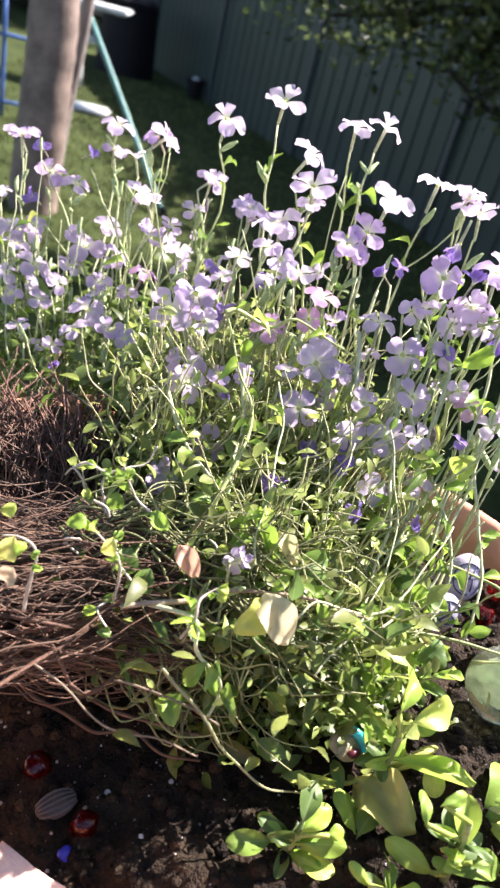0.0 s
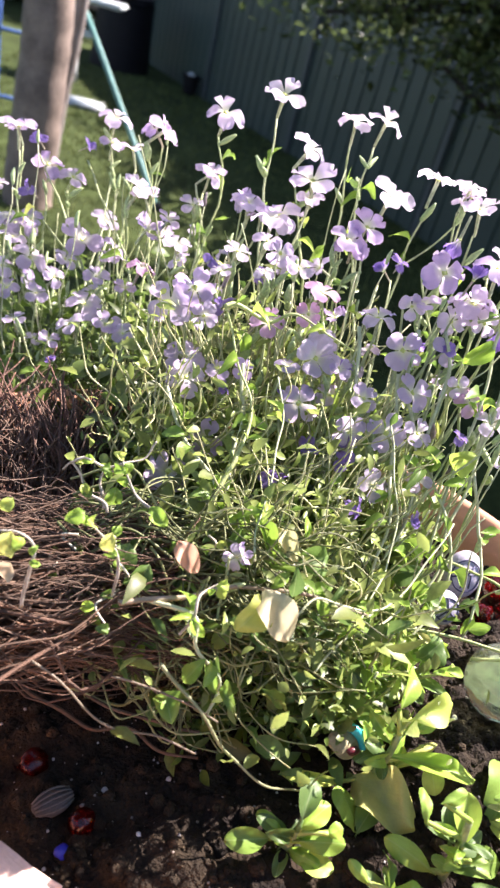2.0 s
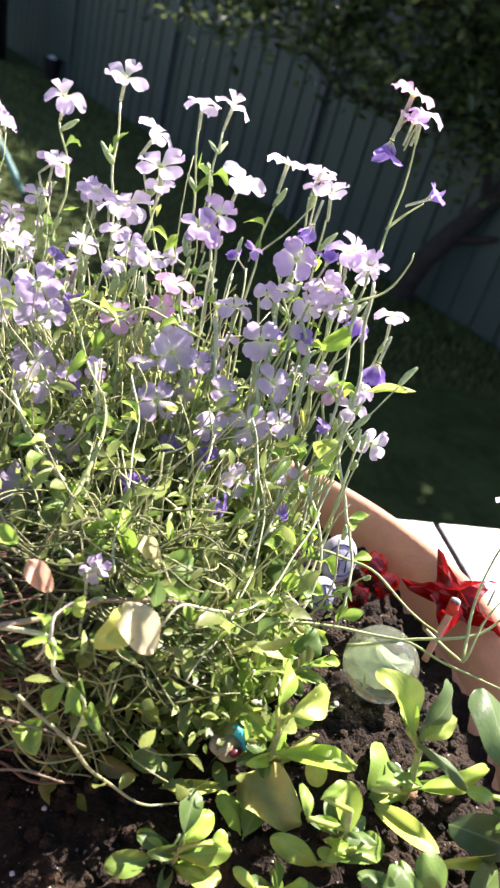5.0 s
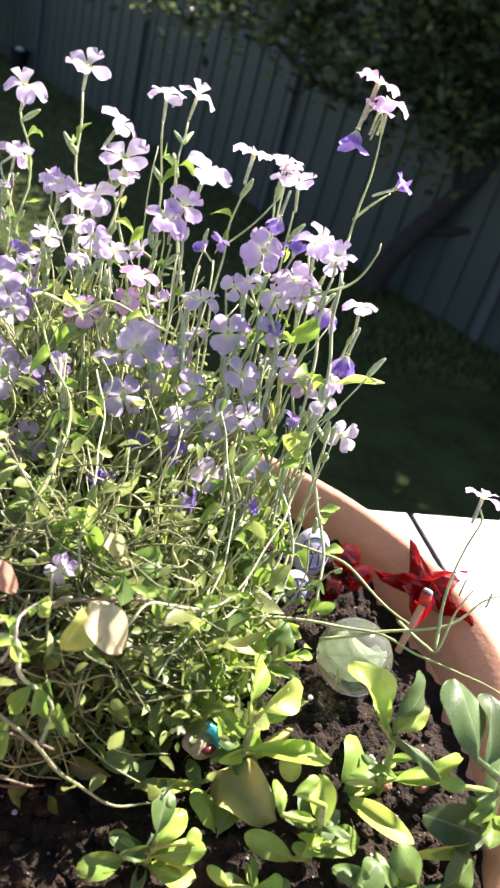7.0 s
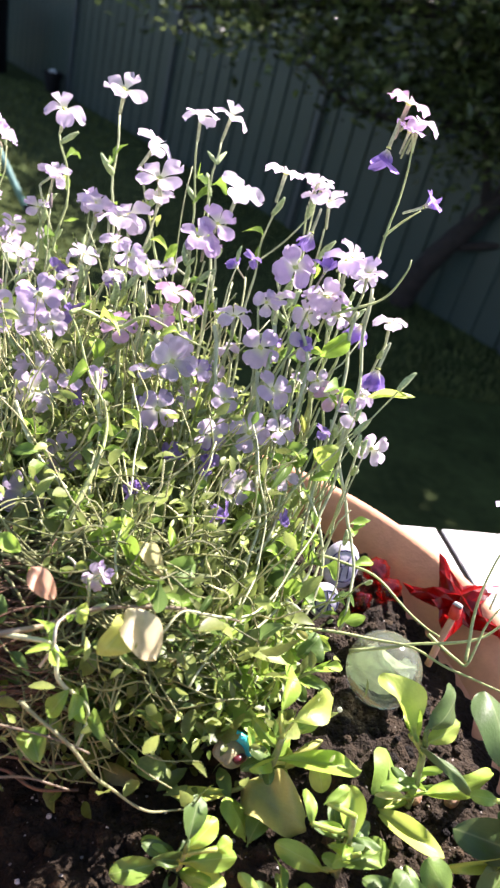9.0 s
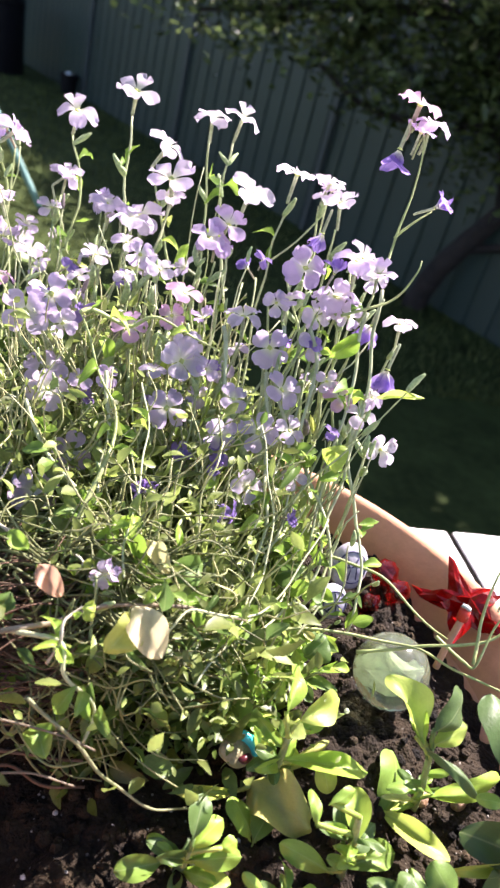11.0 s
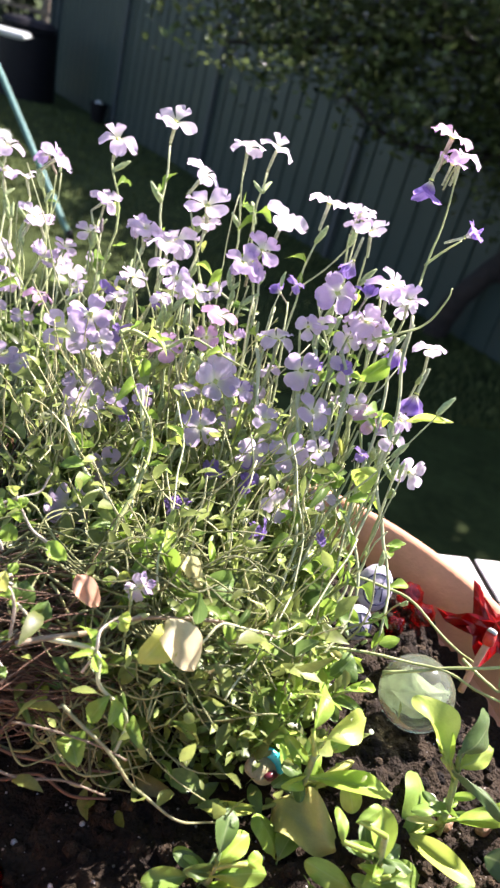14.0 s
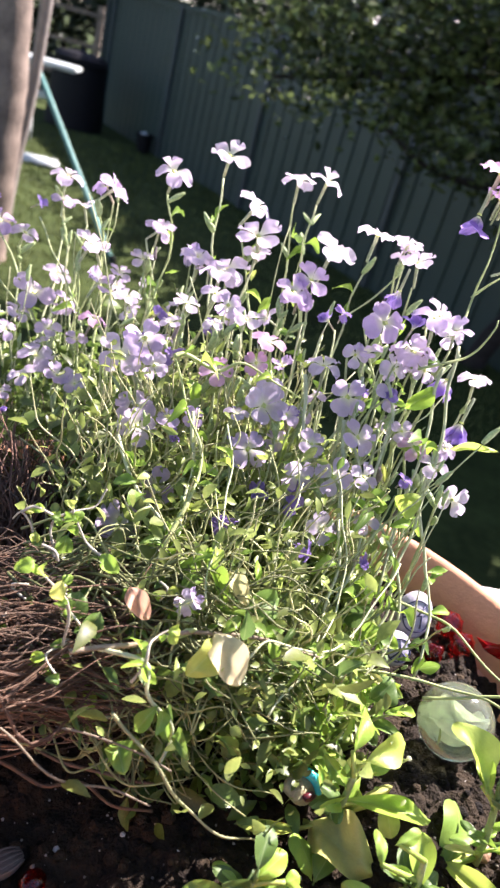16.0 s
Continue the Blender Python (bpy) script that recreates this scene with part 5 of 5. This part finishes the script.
# undergrowth: small leaves and many thin stems filling the body of the plants
ur = random.Random(17)
uspots = []
while len(uspots) < 1300:
    x, y = ur.uniform(-0.16, 0.165), 0.180 + 0.25 * ur.random() ** 1.2
    if (x > 0.092 and y < 0.192) or (x > 0.140) or (x < 0.0 and y > 0.37) or (y < 0.290 and x < 0.012) or (x < -0.024 and y < 0.385) or (y < 0.240 and ur.random() < (0.88 if x < 0.055 else 0.60)):
        continue
    topz = 1.292 + 0.26 * (y - 0.185) - 0.35 * max(0, -0.02 - x) * (y < 0.36) - 0.75 * max(0, x - 0.085) - 0.22 * max(0, y - 0.285)
    uspots.append(Vector((x, y, max(1.222, topz - (0.06 if y < 0.24 else 0.085) * ur.random() ** 1.5))))
under_ = thing("undergrowth", (0.03, 0.30, 1.22), "tangle of small green leaves between the flower stems", "foliage", kind="stuff")
uspots = [p for p in uspots if not in_gap(p)]
part("foliage", blade_cloud("foliage", uspots, 3, (0.012, 0.012, 0.010), 0.0080, FILL, 12, (0.15, 0.32)), FILL, under_)

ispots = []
while len(ispots) < 1100:                              # the dense inside of the plants, added to cast shade, in the darkened leaf
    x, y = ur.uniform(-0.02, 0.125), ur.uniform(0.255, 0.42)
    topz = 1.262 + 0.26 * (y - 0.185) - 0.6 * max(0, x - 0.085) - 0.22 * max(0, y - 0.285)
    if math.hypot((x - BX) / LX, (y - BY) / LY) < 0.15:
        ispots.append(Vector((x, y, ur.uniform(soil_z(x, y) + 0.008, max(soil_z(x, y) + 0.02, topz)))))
part("inner_foliage", blade_cloud("inner_foliage", ispots, 4, (0.008, 0.008, 0.008), 0.0100, FILL_SHADED, 29, (0.16, 0.34)), FILL_SHADED, under_)
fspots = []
while len(fspots) < 420:                               # the inside of the front tangle, its shade put into the leaf colour
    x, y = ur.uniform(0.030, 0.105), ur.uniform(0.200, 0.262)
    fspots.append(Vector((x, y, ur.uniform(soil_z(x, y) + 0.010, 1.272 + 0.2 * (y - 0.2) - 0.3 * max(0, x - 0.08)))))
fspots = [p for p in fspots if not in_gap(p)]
part("front_foliage", blade_cloud("front_foliage", fspots, 4, (0.007, 0.006, 0.007), 0.0105, FILL_SHADED, 31, (0.12, 0.30)), FILL_SHADED, under_)
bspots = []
while len(bspots) < 520:                               # behind the dry stems, over the far rim, in the darkened leaf
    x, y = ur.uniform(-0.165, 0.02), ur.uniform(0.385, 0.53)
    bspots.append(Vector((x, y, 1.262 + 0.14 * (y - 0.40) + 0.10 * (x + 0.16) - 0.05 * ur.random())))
part("far_foliage", blade_cloud("far_foliage", bspots, 4, (0.012, 0.012, 0.012), 0.0095, FILL_SHADED, 33, (0.16, 0.36)), FILL_SHADED, under_)
V, Fc, tips = [], [], []
for k in range(620):                                  # fine curling stems between the leaves
    p = ur.choice(uspots)
    if p.y < 0.215 or p.x > 0.135:
        continue
    c, d = [p - Vector((0, 0, 0.018))], Vector((ur.gauss(0, 0.35), ur.gauss(-0.05, 0.3), 1.0))
    for j in range(5):
        c.append(c[-1] + d.normalized() * ur.uniform(0.008, 0.016))
        d = d * 0.8 + Vector((ur.gauss(0, 0.28), ur.gauss(0, 0.26), ur.gauss(0.2, 0.22)))
    if c[-1].x > 0.140:
        continue
    tips += [c[-1], c[-2]] if k % 3 == 0 else [c[-1]]
    v, f = tube_data(spline(c, 5), 0.00058, 0.0003, 5, 0.2, len(V))
    V += v
    Fc += f
part("stems", mesh_of("stems", V, Fc, FINE_STEM), FINE_STEM, under_)
part("tip_leaves", blade_cloud("tip_leaves", tips, 1, (0.0006, 0.0006, 0.0012), 0.0064, FILL, 19, (0.18, 0.34)), FILL, under_)

# ---- the mat of dry stems ----
dry = thing("dry_stem_tangle", (-0.03, 0.23, soil_z(-0.03, 0.23)), "tangled mat of brown dry stems sprawling over the bowl", "dry stems")
dr = random.Random(41)
SRC, TL, TR, BL, BR = (Vector((-0.103, 0.200, 1.272)), Vector((-0.004, 0.236, 1.291)), Vector((0.043, 0.212, 1.300)), Vector((-0.013, 0.208, 1.242)), Vector((0.051, 0.199, 1.236)))
VB0, VB1, VT0, VT1 = Vector((-0.080, 0.261, 1.250)), Vector((-0.034, 0.283, 1.249)), Vector((-0.114, 0.356, 1.287)), Vector((-0.049, 0.370, 1.286))
for k in range(420):
    u, w_ = dr.random(), dr.random()
    end = TL.lerp(TR, u).lerp(BL.lerp(BR, u), w_) + Vector((0, dr.uniform(0, 0.03), 0))
    start = SRC + Vector((dr.gauss(0, 0.02), dr.gauss(0.01, 0.02), dr.gauss(0, 0.008) + 0.010 * (0.5 - w_)))
    c = [start]
    for t_ in (0.3, 0.55, 0.8):
        c.append(start.lerp(end, t_) + Vector((0, dr.gauss(0, 0.011), dr.gauss(-0.003, 0.006))))
    c.append(end + Vector((0, 0, dr.gauss(0.002, 0.005))))
    s_ = dr.random()
    tube("stem", spline(c, 5), 0.0003 + 0.0009 * dr.random() ** 3, 0.0002, DRY, dry, sides=5, colour=(0.8 + 0.55 * s_, 0.68 + 0.55 * s_, 0.65 + 0.55 * s_), knobs=0.25)
for k in range(190):
    u, w_ = dr.random(), dr.random()
    a_ = VB0.lerp(VB1, u) + Vector((dr.gauss(0, 0.008), dr.uniform(0, 0.06), 0))
    b_ = VT0.lerp(VT1, u) + Vector((dr.gauss(0, 0.016), dr.gauss(0, 0.02), -0.05 * w_))
    c = [a_, a_.lerp(b_, 0.5) + Vector((dr.gauss(0, 0.009), dr.gauss(0, 0.006), 0)), b_]
    s_ = dr.random()
    tube("stem", spline(c, 5), 0.0008, 0.0004, DRY, dry, sides=5, colour=(0.85 + 0.5 * s_, 0.65 + 0.5 * s_, 0.68 + 0.5 * s_), knobs=0.25)
V, Fc = [], []
for k in range(900):                              # the finer ones between
    u, w_ = dr.random(), dr.random()
    if k % 3:
        b_ = TL.lerp(TR, u * 0.9).lerp(BL.lerp(BR, u * 0.8), w_) + Vector((0, dr.uniform(0, 0.04), 0))
        a_ = SRC + Vector((dr.gauss(0, 0.02), dr.gauss(0.012, 0.024), dr.gauss(0, 0.010) + 0.010 * (0.5 - w_)))
        sway = 0.007
    else:
        a_ = VB0.lerp(VB1, u) + Vector((dr.gauss(0, 0.010), dr.uniform(0, 0.07), 0))
        b_ = VT0.lerp(VT1, u) + Vector((dr.gauss(0.01, 0.03), dr.gauss(0, 0.03), -0.015 - 0.05 * w_))
        sway = 0.014
    c = [a_] + [a_.lerp(b_, q) + Vector((dr.gauss(0, 0.6 * sway), dr.gauss(0, sway), dr.gauss(-0.001, sway))) for q in (0.25, 0.5, 0.75)] + [b_]
    v, f = tube_data(spline(c, 4), 0.00045, 0.0002, 4, 0.3, len(V))
    V += v
    Fc += f
tagged(part("fine_mat", mesh_of("fine_mat", V, Fc, DRY_FINE), DRY_FINE, dry), kind="stuff")
BROWN = [[(-0.039, 0.204, 1.231), (-0.030, 0.204, 1.221), (-0.006, 0.201, 1.211), (0.014, 0.202, 1.211), (0.028, 0.195, 1.207), (0.044, 0.196, 1.206)], [(-0.044, 0.203, 1.250), (-0.038, 0.203, 1.242), (-0.004, 0.199, 1.230), (0.025, 0.196, 1.226), (0.042, 0.196, 1.224)]]
for c in BROWN:                                   # loose brown stems arching over the soil
    tube("stem", spline(c, 6), 0.0010, 0.0007, DRY, dry, sides=6, colour=(0.95, 0.95, 0.9), knobs=0.2)

# a tangle of thin olive stems running to the front of the bowl, colours darkened for the shade there
for k in range(300):
    u, w_ = dr.random(), dr.random() ** 1.5
    a_ = TL.lerp(BL, w_) + Vector((dr.uniform(-0.03, 0.04), dr.uniform(-0.004, 0.03), dr.gauss(0, 0.006)))
    b_ = TR.lerp(BR, min(1, w_ + dr.gauss(0, 0.2))) + Vector((dr.uniform(-0.02, 0.060), dr.gauss(0.012, 0.016), dr.gauss(-0.004, 0.012)))
    b_.z = max(b_.z, soil_z(b_.x, b_.y) + 0.003)
    c = [a_] + [a_.lerp(b_, q) + Vector((dr.gauss(0, 0.005), dr.gauss(0, 0.008), dr.gauss(0.001, 0.008))) for q in (0.17, 0.34, 0.5, 0.67, 0.84)] + [b_]
    run = spline(c, 5)
    s_ = dr.random()
    if any(in_gap(p) for p in run):
        continue
    tube("stem", run, dr.uniform(0.0004, 0.0008), 0.0003, STEM, runner, sides=5, colour=(0.13 + 0.20 * s_, 0.145 + 0.21 * s_, 0.05 + 0.09 * s_), knobs=0.25)
    for _ in range(dr.choice((0, 0, 1, 1))):
        q = run[dr.randrange(6, len(run))]
        ln = dr.uniform(0.007, 0.016)
        add_leaf(runner, q, q + Vector((dr.gauss(0.2, 1), dr.gauss(-0.3, 0.7), dr.gauss(-0.1, 0.8))).normalized() * ln, ln * dr.uniform(0.20, 0.45), dr.gauss(0.30, 0.10), dr)

# pale curling shoots with round leaves above the dry mat
SHOOTS = [[(-0.006, 0.205, 1.286), (-0.008, 0.2056, 1.302), (-0.010, 0.206, 1.310), (-0.015, 0.207, 1.316), (-0.021, 0.2074, 1.323), (-0.025, 0.208, 1.323)],
    [(-0.015, 0.232, 1.306), (-0.017, 0.233, 1.310), (-0.024, 0.234, 1.312), (-0.027, 0.236, 1.320), (-0.031, 0.237, 1.324), (-0.035, 0.238, 1.319)],
    [(-0.031, 0.237, 1.324), (-0.026, 0.238, 1.327), (-0.020, 0.239, 1.324), (-0.015, 0.240, 1.321)],
    [(0.011, 0.235, 1.303), (0.008, 0.237, 1.306), (0.001, 0.239, 1.308), (-0.006, 0.241, 1.312), (-0.011, 0.243, 1.320), (-0.012, 0.245, 1.324)],
    [(-0.017, 0.236, 1.304), (-0.019, 0.238, 1.309), (-0.021, 0.241, 1.313), (-0.019, 0.243, 1.319), (-0.011, 0.245, 1.322), (-0.002, 0.248, 1.323), (0.002, 0.250, 1.331)],
    [(-0.036, 0.190, 1.290), (-0.036, 0.190, 1.307), (-0.036, 0.191, 1.315), (-0.038, 0.192, 1.320), (-0.043, 0.194, 1.322), (-0.048, 0.195, 1.321)],
    [(0.021, 0.190, 1.288), (0.024, 0.190, 1.298), (0.025, 0.193, 1.304), (0.029, 0.197, 1.305), (0.036, 0.200, 1.308)]]
for c in SHOOTS:
    run = spline(c, 8)
    tube("stem", run, 0.0007, 0.0004, STEM, runner, sides=7, colour=(0.50, 0.45, 0.36), knobs=0.3)
    for _ in range(3):
        q = run[dr.randrange(8, len(run))]
        ln = dr.uniform(0.0035, 0.0060)
        ob = part("leaf", dr.choice(HEART), LEAF, runner, place=leaf_pose(q, q + Vector((dr.gauss(0, 1), dr.gauss(-0.5, 0.5), dr.gauss(0.1, 0.8))).normalized() * ln, ln * dr.uniform(0.6, 0.9), (0, -0.7, 0.7)))
        ob.color = (*green(dr.gauss(0.55, 0.15), dr.random()), 1)
for a_, b_, broad, hue in (((-0.021, 0.2074, 1.3245), (-0.0285, 0.203, 1.3215), 7, 0.6), ((-0.010, 0.206, 1.318), (-0.0125, 0.203, 1.309), 7, 0.95), ((-0.043, 0.193, 1.322), (-0.047, 0.190, 1.310), 10, 0.95),
                           ((-0.042, 0.191, 1.309), (-0.047, 0.190, 1.302), 10, 1.45), ((-0.013, 0.241, 1.312), (-0.014, 0.238, 1.302), 9, 0.62), ((0.006, 0.214, 1.298), (0.000, 0.210, 1.286), 11, 0.35), ((0.030, 0.206, 1.240), (0.030, 0.203, 1.227), 12, 0.5),
                           ((-0.003, 0.222, 1.300), (-0.007, 0.214, 1.288), 13, 0.4), ((0.002, 0.232, 1.312), (0.012, 0.226, 1.307), 8, 0.6), ((-0.045, 0.200, 1.331), (-0.049, 0.198, 1.325), 6, 0.75)):
    ob = part("leaf", dr.choice(HEART), LEAF, runner, place=leaf_pose(a_, Vector(a_).lerp(Vector(b_), 0.82), 0.78 * broad / 1000, (0.1, -0.8, 0.5)))
    ob.color = (*green(0.8 * hue if hue < 0.7 else 0.93 * hue, dr.random()), 1)

# leafy shoots at the foot of the stems, before the painted pebbles
fr = random.Random(61)
shoots = thing("leafy_shoots", (0.145, 0.255, soil_z(0.145, 0.255)), "low leafy green shoots at the foot of the flower stems", "foliage", "flowering stock plants")
for k in range(48):
    x = fr.uniform(0.100, 0.160)
    y = 0.226 + 0.062 * fr.random() + 0.5 * (x - 0.14)
    if x > 0.137 + 0.3 * (y - 0.23):
        continue
    foot = Vector((x, y, soil_z(x, y)))
    top = foot + Vector((fr.gauss(0.004, 0.012), fr.gauss(-0.006, 0.010), fr.uniform(0.022, 0.058) * (1 - 6 * max(0, x - 0.15))))
    run = spline([foot, foot.lerp(top, 0.5) + Vector((fr.gauss(0, 0.004), fr.gauss(0, 0.004), 0)), top], 6)
    tube("stem", run, 0.0009, 0.0006, STEM, shoots, sides=6, colour=(0.50, 0.56, 0.28), knobs=0.15)
    for j in range(fr.randint(5, 8)):
        q = run[fr.randrange(3, len(run))]
        ln = fr.uniform(0.007, 0.016)
        b_ = q + Vector((fr.gauss(0, 1), fr.gauss(-0.3, 0.7), fr.gauss(0.25, 0.5))).normalized() * ln
        ob = part("leaf", fr.choice(LEAVES + HEART), LEAF, shoots, place=leaf_pose(q, b_, ln * fr.uniform(0.32, 0.62), (fr.gauss(0, 0.3), fr.gauss(-0.5, 0.3), 0.8)))
        ob.color = (*green(max(0.1, fr.gauss(0.5, 0.16)), fr.random()), 1)

# ---- the leafy seedlings: foot and tip of each leaf, its breadth in mm and its green ----
UPRIGHT = [((0.119, 0.191, 1.26), (0.126, 0.211, 1.27), 11, 0.6), ((0.124, 0.191, 1.257), (0.146, 0.201, 1.261), 15, 0.74), ((0.125, 0.191, 1.249), (0.144, 0.201, 1.254), 10, 0.5), ((0.124, 0.191, 1.233), (0.165, 0.187, 1.23), 11, 0.62), ((0.125, 0.191, 1.22), (0.15, 0.201, 1.225), 6, 0.9), ((0.143, 0.191, 1.234), (0.145, 0.178, 1.228), 10, 0.75), ((0.116, 0.193, 1.209), (0.139, 0.17, 1.214), 23, 0.97), ((0.114, 0.191, 1.209), (0.082, 0.191, 1.209), 6, 0.78), ((0.114, 0.167, 1.208), (0.123, 0.179, 1.214), 11, 0.25), ((0.114, 0.169, 1.208), (0.105, 0.184, 1.216), 14, 0.55)]
UPRIGHT_FOOT = (0.125, 0.195, 1.207)
SPOONS = [((0.173, 0.176, 1.265), (0.163, 0.201, 1.277), 13, 0.72), ((0.175, 0.176, 1.265), (0.174, 0.191, 1.272), 8, 0.62), ((0.175, 0.176, 1.272), (0.194, 0.192, 1.28), 16, 0.12), ((0.178, 0.176, 1.264), (0.197, 0.184, 1.268), 10, 0.7), ((0.176, 0.176, 1.263), (0.197, 0.159, 1.255), 6, 0.1), ((0.188, 0.176, 1.228), (0.232, 0.183, 1.232), 12, 0.62), ((0.171, 0.173, 1.217), (0.182, 0.198, 1.23), 22, 0.4), ((0.171, 0.177, 1.218), (0.194, 0.151, 1.223), 11, 0.75), ((0.186, 0.176, 1.226), (0.17, 0.177, 1.227), 4, 1.05)]
SPOONS_FOOT = (0.192, 0.18, 1.217)
WHORL = [((0.141, 0.15, 1.237), (0.141, 0.165, 1.244), 6, 0.12), ((0.143, 0.15, 1.235), (0.153, 0.155, 1.237), 6, 0.12), ((0.143, 0.15, 1.218), (0.121, 0.16, 1.223), 10, 0.66), ((0.144, 0.15, 1.221), (0.17, 0.155, 1.224), 12, 0.42), ((0.136, 0.15, 1.239), (0.146, 0.146, 1.237), 5, 0.62), ((0.146, 0.15, 1.24), (0.148, 0.168, 1.249), 11, 0.66), ((0.126, 0.15, 1.251), (0.125, 0.162, 1.257), 6, 0.5), ((0.126, 0.15, 1.266), (0.137, 0.155, 1.268), 6, 0.5), ((0.152, 0.15, 1.23), (0.163, 0.155, 1.232), 5, 0.5)]
WHORL_FOOT = (0.15, 0.154, 1.21)
LOW = [((0.084, 0.158, 1.227), (0.089, 0.174, 1.235), 10, 0.15), ((0.084, 0.158, 1.215), (0.107, 0.159, 1.216), 10, 0.45), ((0.08, 0.158, 1.218), (0.068, 0.165, 1.221), 7, 0.62), ((0.076, 0.158, 1.216), (0.056, 0.155, 1.215), 10, 0.4), ((0.084, 0.158, 1.223), (0.097, 0.168, 1.228), 10, 0.6), ((0.087, 0.158, 1.206), (0.103, 0.152, 1.208), 9, 0.66), ((0.081, 0.158, 1.222), (0.084, 0.162, 1.224), 3, 0.1), ((0.096, 0.158, 1.223), (0.103, 0.161, 1.224), 7, 0.6)]
LOW_FOOT = (0.083, 0.162, 1.199)
# greens near 0 put the shade of leaves turned from the sun into colour
EDGE = [((0.192, 0.146, 1.286), (0.188, 0.174, 1.3), 20, 0.1), ((0.196, 0.146, 1.282), (0.205, 0.171, 1.295), 15, 0.1), ((0.224, 0.146, 1.233), (0.194, 0.155, 1.238), 18, 0.02), ((0.207, 0.146, 1.247), (0.221, 0.154, 1.251), 7, 0.7), ((0.195, 0.146, 1.272), (0.183, 0.148, 1.273), 6, 0.55), ((0.219, 0.146, 1.23), (0.186, 0.144, 1.229), 6, 0.75), ((0.208, 0.146, 1.256), (0.224, 0.167, 1.266), 12, 0.2)]
EDGE_FOOT = (0.227, 0.15, 1.222)
NEAR = [((0.185, 0.131, 1.23), (0.177, 0.144, 1.237), 13, 0.35), ((0.196, 0.131, 1.227), (0.213, 0.141, 1.232), 16, 0.2), ((0.156, 0.131, 1.229), (0.168, 0.141, 1.234), 11, 0.22), ((0.168, 0.131, 1.228), (0.15, 0.14, 1.232), 9, 0.3), ((0.173, 0.131, 1.223), (0.187, 0.127, 1.221), 11, 0.4), ((0.183, 0.131, 1.221), (0.205, 0.129, 1.224), 11, 0.4)]
NEAR_FOOT = (0.178, 0.135, 1.213)
SMALL = [((0.111, 0.139, 1.225), (0.102, 0.146, 1.229), 5, 0.62), ((0.117, 0.139, 1.22), (0.133, 0.143, 1.222), 7, 0.6), ((0.123, 0.139, 1.214), (0.114, 0.138, 1.214), 7, 0.5), ((0.123, 0.139, 1.214), (0.134, 0.136, 1.213), 8, 0.5)]
SMALL_FOOT = (0.126, 0.143, 1.205)
seedling(UPRIGHT, UPRIGHT_FOOT, 51, "upright seedling with bright green and yellowing lower leaves")
seedling(SPOONS, SPOONS_FOOT, 52, "seedling with bright spoon-shaped leaves beside the glass ball")
seedling(WHORL, WHORL_FOOT, 53, "low seedling with a whorl of small silvery centre leaves")
seedling(LOW, LOW_FOOT, 54, "spreading seedling with glossy green leaves on bare soil")
seedling(EDGE, EDGE_FOOT, 55, "large seedling by the rim, broad green leaves coloured darker for shade")
seedling(NEAR, NEAR_FOOT, 56, "low seedling with dark green leaves at the front")
seedling(SMALL, SMALL_FOOT, 57, "small seedling with narrow fresh leaves at the front")
